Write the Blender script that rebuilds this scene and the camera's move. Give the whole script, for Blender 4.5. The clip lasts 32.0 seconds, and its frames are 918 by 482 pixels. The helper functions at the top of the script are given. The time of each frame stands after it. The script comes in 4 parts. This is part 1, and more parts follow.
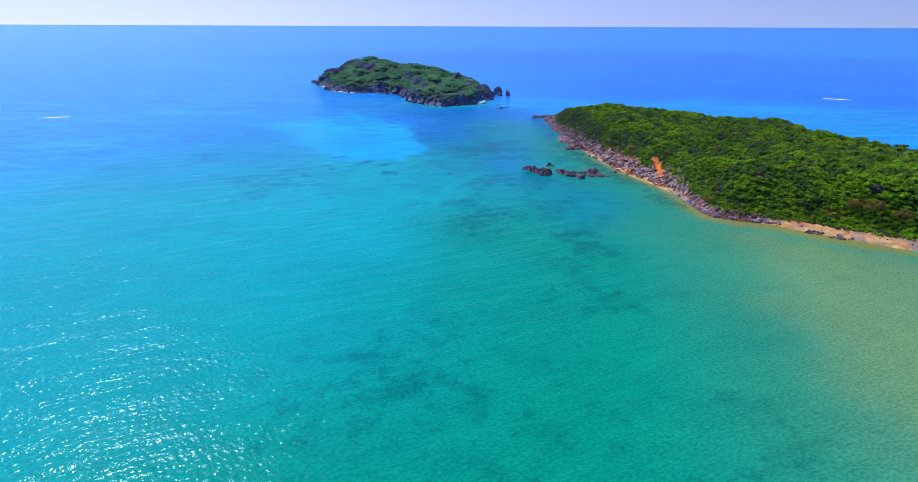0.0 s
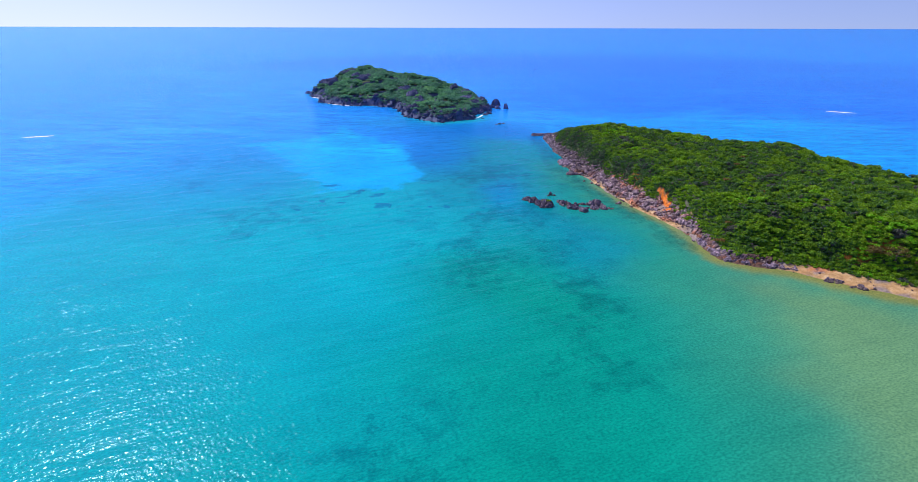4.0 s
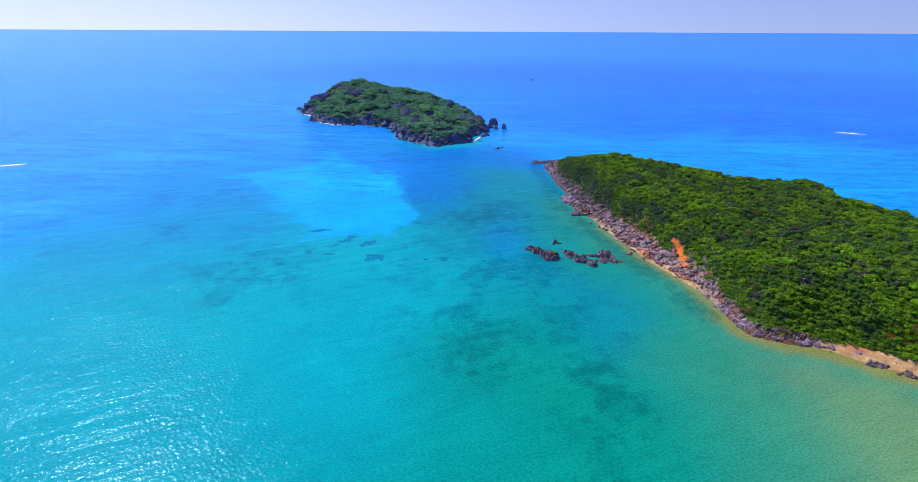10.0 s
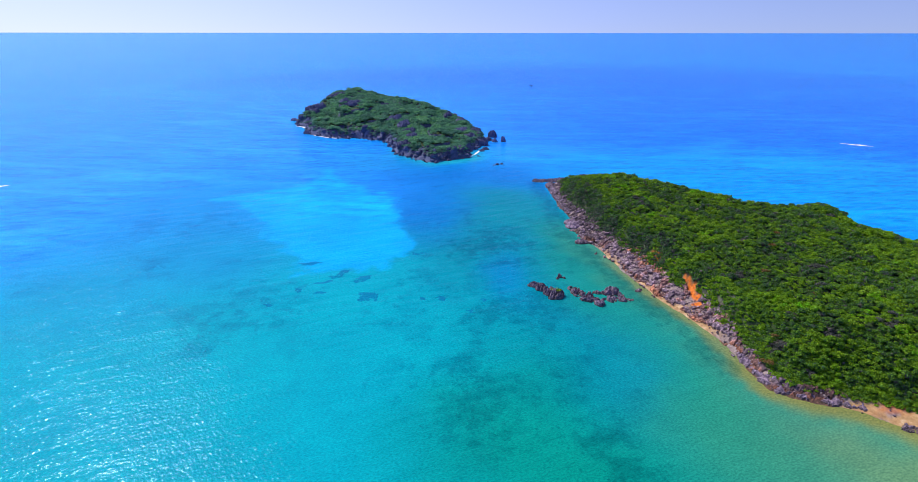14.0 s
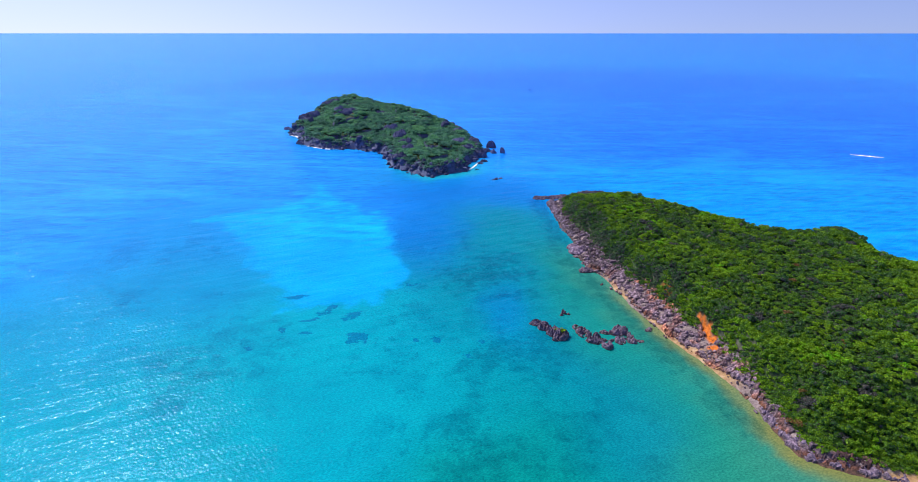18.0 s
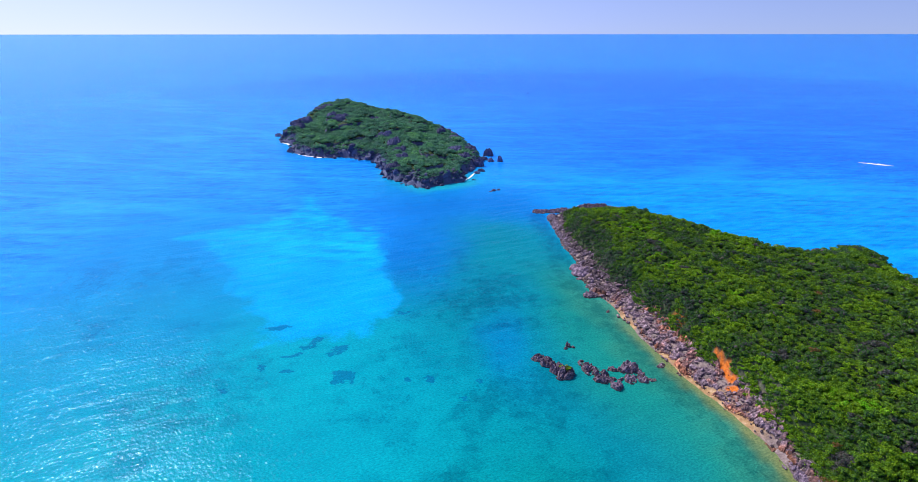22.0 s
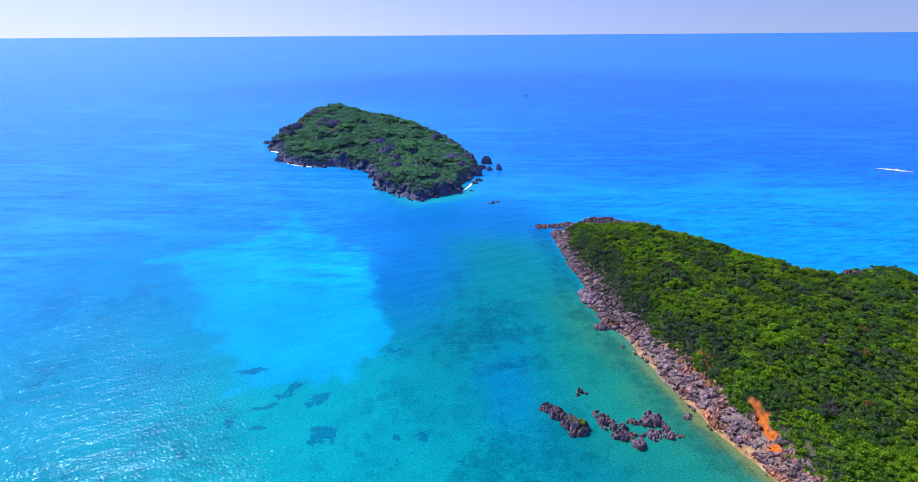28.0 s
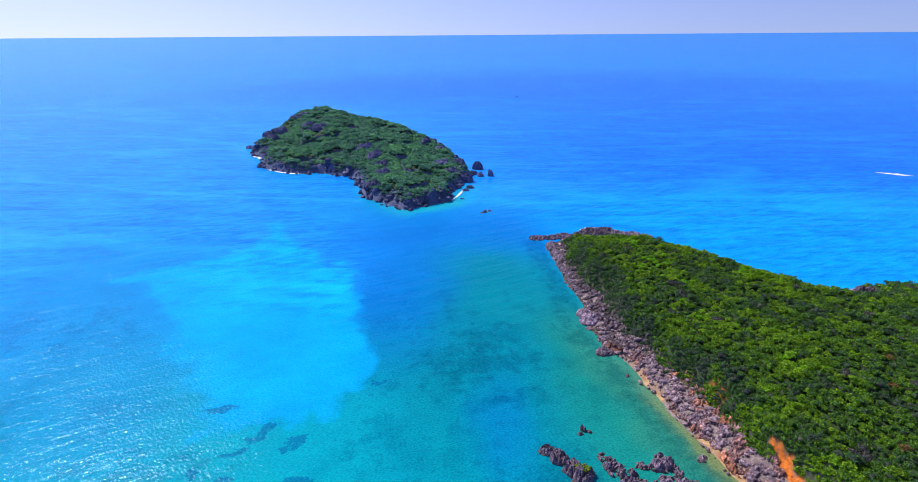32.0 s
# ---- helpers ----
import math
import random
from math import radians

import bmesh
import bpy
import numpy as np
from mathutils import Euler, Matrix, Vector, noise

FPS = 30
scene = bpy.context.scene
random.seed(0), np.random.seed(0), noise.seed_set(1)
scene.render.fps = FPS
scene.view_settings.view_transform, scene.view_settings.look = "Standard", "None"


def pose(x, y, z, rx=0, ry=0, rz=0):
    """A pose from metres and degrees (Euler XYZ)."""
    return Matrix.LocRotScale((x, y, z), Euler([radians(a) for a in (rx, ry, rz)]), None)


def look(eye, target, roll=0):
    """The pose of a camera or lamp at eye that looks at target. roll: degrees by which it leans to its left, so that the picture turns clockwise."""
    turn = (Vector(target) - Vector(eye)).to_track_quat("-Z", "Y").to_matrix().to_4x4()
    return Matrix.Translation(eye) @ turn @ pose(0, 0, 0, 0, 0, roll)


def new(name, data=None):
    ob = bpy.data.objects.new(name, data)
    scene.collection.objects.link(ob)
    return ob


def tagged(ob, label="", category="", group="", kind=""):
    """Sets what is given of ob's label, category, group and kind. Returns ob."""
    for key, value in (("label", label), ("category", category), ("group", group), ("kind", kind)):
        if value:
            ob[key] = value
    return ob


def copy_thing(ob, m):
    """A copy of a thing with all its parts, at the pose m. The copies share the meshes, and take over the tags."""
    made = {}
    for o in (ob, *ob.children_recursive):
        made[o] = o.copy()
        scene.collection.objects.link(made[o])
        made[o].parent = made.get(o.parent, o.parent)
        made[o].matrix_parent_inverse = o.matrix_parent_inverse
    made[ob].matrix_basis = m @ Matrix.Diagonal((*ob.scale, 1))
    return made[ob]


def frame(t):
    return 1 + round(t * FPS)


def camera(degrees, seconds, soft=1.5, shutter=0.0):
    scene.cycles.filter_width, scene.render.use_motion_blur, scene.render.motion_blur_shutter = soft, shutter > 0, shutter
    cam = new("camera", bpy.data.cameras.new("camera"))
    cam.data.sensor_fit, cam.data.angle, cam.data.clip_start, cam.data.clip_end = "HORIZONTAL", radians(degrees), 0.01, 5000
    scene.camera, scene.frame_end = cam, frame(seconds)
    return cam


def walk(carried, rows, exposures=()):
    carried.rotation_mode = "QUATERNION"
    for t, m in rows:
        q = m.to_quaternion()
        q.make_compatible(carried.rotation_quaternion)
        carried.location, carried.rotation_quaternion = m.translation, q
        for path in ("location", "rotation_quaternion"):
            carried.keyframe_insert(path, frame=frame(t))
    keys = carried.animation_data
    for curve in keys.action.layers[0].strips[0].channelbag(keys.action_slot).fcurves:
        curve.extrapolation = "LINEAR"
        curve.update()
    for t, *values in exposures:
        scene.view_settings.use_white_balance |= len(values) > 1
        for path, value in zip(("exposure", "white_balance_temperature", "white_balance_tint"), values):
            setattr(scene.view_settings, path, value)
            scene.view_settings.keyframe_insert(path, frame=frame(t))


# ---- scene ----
cam = camera(83.66, 32.0, soft=0.65)
PATH = [  # seconds, eye, yaw, pitch, lean
    (0, -0.71, -2.35, 75.32, -0.004, -22.752, 0.227),
    (1, -0.82, 2.52, 78.44, -0.108, -22.779, 0.193),
    (2, -0.8, 7.31, 81.65, -0.204, -22.774, 0.178),
    (3, -0.74, 11.96, 84.86, -0.254, -22.755, 0.184),
    (3.5, -0.74, 14.24, 86.34, -0.283, -22.749, 0.177),
    (5.5, -0.98, 23.22, 91.73, -0.404, -22.76, 0.124),
    (6, -1.05, 25.64, 93.12, -0.452, -22.748, 0.122),
    (7, -1.21, 30.87, 95.91, -0.552, -22.674, 0.182),
    (8, -1.39, 36.22, 98.47, -0.665, -22.627, 0.259),
    (9, -1.6, 41.46, 100.89, -0.768, -22.614, 0.306),
    (10, -1.78, 46.34, 103.56, -0.84, -22.587, 0.287),
    (11, -1.98, 51.08, 106.32, -0.886, -22.564, 0.223),
    (12, -2.1, 55.91, 108.98, -0.931, -22.548, 0.145),
    (13, -2.08, 60.95, 111.47, -0.978, -22.559, 0.08),
    (14, -1.71, 66.18, 113.94, -1.026, -22.573, 0.061),
    (14.5, -1.5, 68.89, 115.08, -1.05, -22.579, 0.054),
    (16.5, -0.72, 80.13, 119.12, -1.113, -22.611, 0.022),
    (17, -0.55, 82.92, 120.05, -1.128, -22.615, 0.021),
    (18, -0.21, 88.44, 121.72, -1.168, -22.628, 0.021),
    (19, 0.1, 93.98, 123.29, -1.217, -22.624, 0.019),
    (20, 0.39, 99.56, 124.59, -1.308, -22.594, 0.004),
    (21, 0.74, 104.79, 125.13, -1.42, -22.592, -0.001),
    (22, 0.98, 109.68, 125.23, -1.508, -22.579, -0.011),
    (23, 1.3, 114.48, 125.23, -1.561, -22.556, -0.023),
    (24, 1.49, 119.5, 125.15, -1.565, -22.555, -0.079),
    (25, 1.67, 124.44, 125.14, -1.603, -22.543, -0.174),
    (25.5, 1.8, 126.84, 125.21, -1.621, -22.536, -0.222),
    (27.5, 2.44, 136.28, 125.83, -1.67, -22.505, -0.362),
    (28, 2.62, 138.68, 125.92, -1.725, -22.505, -0.382),
    (29, 2.69, 143.81, 126.14, -1.872, -22.506, -0.416),
    (30, 2.95, 148.88, 126.31, -2.097, -22.511, -0.411),
    (31, 3.46, 153.75, 126.46, -2.48, -22.514, -0.397),
    (32, 3.76, 158.38, 126.79, -2.801, -22.519, -0.381),
]
walk(cam, [(t, pose(x, y, z, 0, 0, yaw) @ pose(0, 0, 0, 90 + pitch) @ pose(0, 0, 0, 0, 0, lean))
           for t, x, y, z, yaw, pitch, lean in PATH])

# ---- world, sun ----
SUN_LEFT, SUN_UP = 46.0, 51.0  # degrees left of north (+y), degrees above the horizon
world = bpy.data.worlds.new("sky")
scene.world = world
world.use_nodes = True
wn, wl = world.node_tree.nodes, world.node_tree.links
sky = wn.new("ShaderNodeTexSky")
sky.sky_type, sky.sun_disc = "NISHITA", False
sky.sun_elevation, sky.sun_rotation = radians(SUN_UP), radians(-SUN_LEFT)
sky.air_density, sky.dust_density, sky.ozone_density, sky.altitude = 1.0, 1.5, 1.6, 100.0
ways, lift = wn.new("ShaderNodeTexCoord"), wn.new("ShaderNodeMapping")
lift.inputs["Location"].default_value = (0, 0, 0.11)  # clear air: the horizon is no duller than the sky just above it
wl.new(ways.outputs["Generated"], lift.inputs[0])
wl.new(lift.outputs[0], sky.inputs["Vector"])
cool = wn.new("ShaderNodeMix")
cool.data_type, cool.blend_type = "RGBA", "MULTIPLY"
cool.inputs[0].default_value, cool.inputs[7].default_value = 1.0, (0.92, 0.90, 1.34, 1)
wl.new(sky.outputs[0], cool.inputs[6])
wl.new(cool.outputs[2], wn["Background"].inputs[0])
wn["Background"].inputs[1].default_value = 0.125
sun = new("sun", bpy.data.lights.new("sun", "SUN"))
sun.data.energy, sun.data.angle, sun.data.color = 4.4, radians(0.53), (1.0, 0.95, 0.86)
su, sl = radians(SUN_UP), radians(SUN_LEFT)
SUN_WAY = Vector((-math.sin(sl) * math.cos(su), math.cos(sl) * math.cos(su), math.sin(su)))
sun.matrix_world = look(SUN_WAY * 800, (0, 0, 0))
scene.view_settings.exposure = 0.0

# ---- arithmetic for the land ----
rng = np.random.default_rng(7)
LATTICE = rng.random((256, 256))


def value_noise(x, y):
    """Smooth noise from 0 to 1, one lattice step a unit."""
    xi, yi = np.floor(x).astype(int), np.floor(y).astype(int)
    u, v = x - xi, y - yi
    u, v = u * u * (3 - 2 * u), v * v * (3 - 2 * v)
    a, b = LATTICE[xi % 256, yi % 256], LATTICE[(xi + 1) % 256, yi % 256]
    c, d = LATTICE[xi % 256, (yi + 1) % 256], LATTICE[(xi + 1) % 256, (yi + 1) % 256]
    return (a * (1 - u) + b * u) * (1 - v) + (c * (1 - u) + d * u) * v


def fbm(x, y, size, octaves=4):
    out, amp, total = 0.0, 1.0, 0.0
    for k in range(octaves):
        out = out + amp * value_noise(x / size * 2 ** k + 17.3 * k, y / size * 2 ** k + 5.1 * k)
        total += amp
        amp *= 0.5
    return out / total


def ramp(v, lo, hi):
    u = np.clip((v - lo) / (hi - lo), 0, 1)
    return u * u * (3 - 2 * u)


def shore_distance(x, y, outline):
    """Signed distance to a closed outline (inside: plus) and the nearest side's number."""
    best, side = np.full(x.shape, 1e9), np.zeros(x.shape, int)
    inside = np.zeros(x.shape, bool)
    n = len(outline)
    for i in range(n):
        (ax, ay), (bx, by) = outline[i], outline[(i + 1) % n]
        ex, ey = bx - ax, by - ay
        s = np.clip(((x - ax) * ex + (y - ay) * ey) / (ex * ex + ey * ey), 0, 1)
        d = np.hypot(x - ax - s * ex, y - ay - s * ey)
        side = np.where(d < best, i, side)
        best = np.minimum(best, d)
        if ay != by:
            inside ^= ((ay > y) != (by > y)) & (x < ex * (y - ay) / ey + ax)
    return np.where(inside, best, -best), side


def blocks(x, y, size):
    """Broken slabs about that size: each place's own number (0 to 1), its nearness to a crack (0 on it) and the way from its slab's middle."""
    gx, gy = np.floor(x / size).astype(int), np.floor(y / size).astype(int)
    f1, f2 = np.full(x.shape, 1e9), np.full(x.shape, 1e9)
    own, ox, oy = np.zeros(x.shape), np.zeros(x.shape), np.zeros(x.shape)
    for i in (-1, 0, 1):
        for j in (-1, 0, 1):
            cx, cy = gx + i, gy + j
            sx = (cx + LATTICE[cx % 256, cy % 256]) * size
            sy = (cy + LATTICE[(cx + 101) % 256, (cy + 57) % 256]) * size
            d = np.hypot(x - sx, y - sy)
            closer = d < f1
            f2 = np.where(closer, f1, np.minimum(f2, d))
            own = np.where(closer, LATTICE[(cx + 31) % 256, (cy + 199) % 256], own)
            ox, oy = np.where(closer, x - sx, ox), np.where(closer, y - sy, oy)
            f1 = np.minimum(f1, d)
    return own, (f2 - f1) / size, ox, oy


# the outlines, from the north cape down the west shore, then round by the hidden east
CAPE = [(75, 454), (74, 435), (74, 415), (75, 395), (77, 378), (73, 360), (77, 340), (81, 325), (84, 307), (88, 289),
        (92, 273), (97, 260), (102, 247), (105, 235), (105, 226), (106, 216), (108, 207), (113, 203), (119, 200),
        (125, 197), (131, 194), (137, 189), (142, 185), (148, 180), (157, 175), (167, 169)]
WEST_SIDES = len(CAPE) - 1
CAPE += [(190, 150), (215, 125), (250, 108), (285, 125), (300, 170), (285, 220), (272, 262), (262, 292), (252, 320),
         (243, 338), (250, 354), (252, 372), (234, 385), (216, 384), (205, 378), (195, 380), (178, 402), (160, 425), (140, 446),
         (115, 456), (90, 460)]
ISLET = [(-196, 734), (-178, 710), (-160, 664), (-142, 650), (-120, 645), (-98, 643), (-72, 628), (-57, 591),
         (-48, 558), (-38, 549), (-17, 531), (-5, 537), (6, 545), (13, 548), (17, 570), (24, 592), (31, 610), (36, 627),
         (30, 655), (22, 690), (10, 735), (-15, 780), (-55, 840), (-95, 885), (-130, 915), (-165, 930), (-192, 900),
         (-196, 850), (-198, 800), (-198, 765)]


def shelf_width(x, y):
    """How far the bare rock or sand reaches from the water to the first bushes."""
    w = np.interp(y, [172, 185, 192, 200, 206, 222, 244, 262, 286, 298, 310, 330, 345, 370, 390, 416, 447, 460],
                  [9, 9, 6.5, 3.5, 3.2, 3.5, 5, 9.8, 11.2, 10, 9.5, 8.3, 9.4, 8.8, 5, 4.5, 7, 8])
    return w + 4.0 * (fbm(x, y, 11.0, 3) - 0.5)


def cape_shape(x, y):
    """Ground height, shore distance and distance behind the first bushes."""
    wob = 3.0 * (fbm(x, y, 9.0, 3) - 0.5)
    d, side = shore_distance(x, y, CAPE)
    west = side < WEST_SIDES
    d = d + np.where(west, wob, 2 * wob)
    w = shelf_width(x, y)
    beach = ramp(x, 118, 132) * ramp(y, 205, 196)
    top = 16.6 + 3.0 * (fbm(x, y, 45.0, 3) - 0.5) + 1.2 * ramp(x, 140, 155) * ramp(x, 205, 190) - 3.4 * ramp(x, 195, 218) * ramp(y, 345, 325) - 1.6 * np.exp(-(((x - 182) / 17) ** 2 + ((y - 353) / 15) ** 2))
    top = top - 0.7 * ramp(y, 385, 412) - 8.2 * ramp(y, 414, 448)
    shelf_top = 3.6 - 2.0 * beach - 1.3 * ramp(y, 245, 232) * (1 - beach)
    shelf = shelf_top * np.clip(d / w, -1, 1) ** 1.0
    run = 8.0 + 16 * np.maximum(beach, 0.95 * ramp(y, 248, 222))
    e = d - w
    bluff = (top - shelf_top) * (0.72 * ramp(e, 0, run) + 0.28 * ramp(e, 2, 38))
    west_h = shelf + bluff
    east_h = np.minimum(top, 0.47 * d + 1.0 * ramp(d, 0, 3))
    h = np.where(west, west_h, np.minimum(west_h * 1.2, east_h))
    knob = np.exp(-(((x - 225) / 14) ** 4 + ((y - 370) / 10) ** 4))
    h = np.where(d > 0, np.maximum(h, 8.2 * knob * np.clip(1 - 0.028 * (x - 217), 0.2, 1)), np.maximum(d * 0.35, -3.0))
    return h, d, np.where(west, e, d - 6)


def scar_at(x, y, h):
    """Where the bluff has slipped and shows its orange earth (over about 0.45)."""
    m = np.exp(-(((x - 106.9 - 0.03 * (270 - y)) / (0.8 + 0.06 * np.clip(281 - y, 0, 14))) ** 2 + ((y - 271) / 9) ** 4))
    m = np.maximum(m, np.exp(-(((x - 105.5) / 2.2) ** 2 + ((y - 259.5) / 2.2) ** 2)))
    return m * ramp(h, 10.5, 8) + 0.9 * (fbm(x, y, 3.0, 3) - 0.5)


RIDGE = [(30, 655, 5), (-8, 715, 10), (-50, 770, 14), (-108, 850, 19), (-140, 866, 24), (-182, 868, 22), (-184, 790, 11),
         (-120, 668, 6), (-60, 632, 7), (-12, 562, 7), (12, 590, 7), (-150, 700, 9), (-40, 690, 13), (-100, 760, 17),
         (-145, 800, 20)]


def islet_shape(x, y):
    wob = 9.0 * (fbm(x, y, 22.0, 4) - 0.5)
    d, side = shore_distance(x, y, ISLET)
    d = d + wob + 3
    num, den = 0.0, 1e-9
    for rx, ry, rz in RIDGE:
        k = 1 / (((x - rx) ** 2 + (y - ry) ** 2) + 120.0) ** 1.5
        num, den = num + k * rz, den + k
    top = num / den + 3.0 * (fbm(x, y, 30.0, 3) - 0.5)
    step = 5.0 * ramp(fbm(x + 90, y, 26.0, 2), 0.52, 0.58) - 2.0
    h = np.minimum(top + step * ramp(d, 8, 25), 0.6 + 0.9 * d + 5.0 * (np.abs(2 * fbm(x, y, 6.0, 3) - 1) - 0.15) * ramp(d, 0, 6))
    own, crack, ox, oy = blocks(x + 2 * (fbm(x, y, 4.0, 2) - 0.5), y, 6.5)
    h = h + ramp(d, 16, 9) * ramp(d, -1, 3) * (3.6 * (own - 0.5) * ramp(crack, 0, 0.25) + 0.25 * (own - 0.5) * ox)
    h = np.where(d > 0, np.maximum(h, 0.3), np.maximum(d * 0.5, -3.0))
    return h, d, d - 3


# ---- materials ----
def material(name, rough=0.8, ior=1.45):
    m = bpy.data.materials.new(name)
    m.use_nodes = True
    b = m.node_tree.nodes["Principled BSDF"]
    b.inputs["Roughness"].default_value, b.inputs["IOR"].default_value = rough, ior
    return m, m.node_tree.nodes, m.node_tree.links, b


def place_coords(n, l, scale=(1, 1, 1), turn=0.0):
    g, mp = n.new("ShaderNodeNewGeometry"), n.new("ShaderNodeMapping")
    mp.vector_type = "TEXTURE"
    mp.inputs["Scale"].default_value, mp.inputs["Rotation"].default_value = scale, (0, 0, radians(turn))
    l.new(g.outputs["Position"], mp.inputs[0])
    return mp.outputs[0]


def noise_at(n, l, coords, scale, detail=4.0, rough=0.55):
    t = n.new("ShaderNodeTexNoise")
    t.inputs["Scale"].default_value, t.inputs["Detail"].default_value, t.inputs["Roughness"].default_value = scale, detail, rough
    l.new(coords, t.inputs["Vector"])
    return t.outputs["Fac"]


def stops(n, l, fac, *pairs):
    r = n.new("ShaderNodeValToRGB")
    while len(r.color_ramp.elements) < len(pairs):
        r.color_ramp.elements.new(0.5)
    for e, (p, c) in zip(r.color_ramp.elements, pairs):
        e.position, e.color = p, (*c, 1)
    l.new(fac, r.inputs[0])
    return r.outputs[0]


def blend(n, l, fac, a, b, mode="MIX"):
    m = n.new("ShaderNodeMix")
    m.data_type, m.blend_type = "RGBA", mode
    for k, v in ((0, fac), (6, a), (7, b)):
        if hasattr(v, "links"):
            l.new(v, m.inputs[k])
        else:
            m.inputs[k].default_value = v if k == 0 else (*v, 1)
    return m.outputs[2]


def calc(n, l, op, a, b=0.0):
    m = n.new("ShaderNodeMath")
    m.operation = op
    for k, v in enumerate((a, b)):
        if hasattr(v, "links"):
            l.new(v, m.inputs[k])
        else:
            m.inputs[k].default_value = v
    return m.outputs[0]


def relief(n, l, b, height, strength, distance):
    k = n.new("ShaderNodeBump")
    k.inputs["Strength"].default_value, k.inputs["Distance"].default_value = strength, distance
    l.new(height, k.inputs["Height"])
    l.new(k.outputs[0], b.inputs["Normal"])


def colour_attribute(n, name):
    a = n.new("ShaderNodeAttribute")
    a.attribute_name = name
    return a


def sea_material():
    m, n, l, b = material("sea_water", 0.6, 1.33)
    b.inputs["Specular IOR Level"].default_value = 0.0
    tone = colour_attribute(n, "bottom")
    base, weed = tone.outputs["Color"], tone.outputs["Alpha"]
    pos = place_coords(n, l)
    floor = n.new("ShaderNodeSeparateColor")  # red: way into the bright sand; green: coral heads; blue: open sea
    l.new(colour_attribute(n, "seabed").outputs["Color"], floor.inputs[0])

    def over(mask, k):
        return calc(n, l, "MULTIPLY", mask, k)

    def tilted(noise_out, k):
        return calc(n, l, "MULTIPLY", calc(n, l, "SUBTRACT", noise_out, 0.5), k)

    # the sand bank, with a frayed edge and paler shoals on it
    rag = calc(n, l, "ADD", tilted(noise_at(n, l, pos, 0.045, 7, 0.66), 0.50), floor.outputs[0])
    sand = stops(n, l, rag, (0.465, (0, 0, 0)), (0.565, (1, 1, 1)))
    shoal = stops(n, l, noise_at(n, l, pos, 0.035, 6, 0.6), (0.35, (0.001, 0.335, 0.71)), (0.65, (0.001, 0.385, 0.80)))
    base = blend(n, l, over(sand, 0.92), base, shoal)
    # weed and stones on the bottom, as thick as the attribute's alpha says
    weed = calc(n, l, "MULTIPLY", weed, calc(n, l, "SUBTRACT", 1.0, over(sand, 0.85)))
    beds = stops(n, l, calc(n, l, "ADD", noise_at(n, l, pos, 0.055, 8, 0.66), over(weed, 0.16)), (0.55, (0, 0, 0)), (0.66, (1, 1, 1)))
    patch = stops(n, l, calc(n, l, "ADD", noise_at(n, l, pos, 0.17, 7, 0.66), over(weed, 0.20)), (0.62, (0, 0, 0)), (0.68, (1, 1, 1)))
    specks = stops(n, l, calc(n, l, "ADD", noise_at(n, l, pos, 0.5, 4, 0.6), over(weed, 0.14)), (0.68, (0, 0, 0)), (0.73, (1, 1, 1)))
    thick = stops(n, l, weed, (0.02, (0, 0, 0)), (0.30, (1, 1, 1)))
    for mask, k, dark in ((beds, 0.42, (0.30, 0.62, 0.72)), (patch, 0.36, (0.30, 0.50, 0.62)), (specks, 0.38, (0.3, 0.48, 0.6))):
        base = blend(n, l, over(calc(n, l, "MULTIPLY", mask, thick), k), base, blend(n, l, 1.0, base, dark, "MULTIPLY"))
    heads = stops(n, l, calc(n, l, "ADD", tilted(noise_at(n, l, pos, 0.30, 7, 0.72), 2.4), floor.outputs[1]), (0.62, (0, 0, 0)), (0.74, (1, 1, 1)))
    base = blend(n, l, over(heads, 0.7), base, (0.001, 0.12, 0.27))
    # cloudy water; painted light and sheen of swells and pale slicks offshore, of ripples everywhere
    broad = stops(n, l, noise_at(n, l, pos, 0.03, 5), (0.3, (0.88, 0.92, 0.95)), (0.7, (1.1, 1.07, 1.04)))
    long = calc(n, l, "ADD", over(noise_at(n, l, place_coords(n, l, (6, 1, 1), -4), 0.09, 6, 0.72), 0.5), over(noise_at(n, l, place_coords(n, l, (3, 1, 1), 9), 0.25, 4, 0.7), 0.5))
    swell_light = stops(n, l, long, (0.42, (0.55, 0.73, 0.86)), (0.5, (1, 1, 1)), (0.58, (1.5, 1.23, 1.07)))
    slick_sheen = stops(n, l, noise_at(n, l, place_coords(n, l, (4.5, 1, 1), -6), 0.006, 3, 0.5), (0.470, (0, 0, 0)), (0.492, (1, 1, 1)), (0.514, (0, 0, 0)))
    swell_light = blend(n, l, over(slick_sheen, 0.55), swell_light, (2.6, 1.5, 1.1))
    swell_light = blend(n, l, floor.outputs[2], (1, 1, 1), swell_light)
    wavelet_light = stops(n, l, noise_at(n, l, place_coords(n, l, (1.8, 1, 1), 20), 1.9, 3, 0.7), (0.36, (0.68, 0.77, 0.81)), (0.64, (1.28, 1.21, 1.17)))
    ripple_light = stops(n, l, noise_at(n, l, place_coords(n, l, (2.4, 1, 1), 16), 0.22, 4, 0.7), (0.34, (0.93, 0.95, 0.96)), (0.66, (1.07, 1.05, 1.04)))
    for layer in (broad, swell_light, ripple_light, wavelet_light):
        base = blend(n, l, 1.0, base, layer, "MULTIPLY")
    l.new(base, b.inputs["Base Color"])
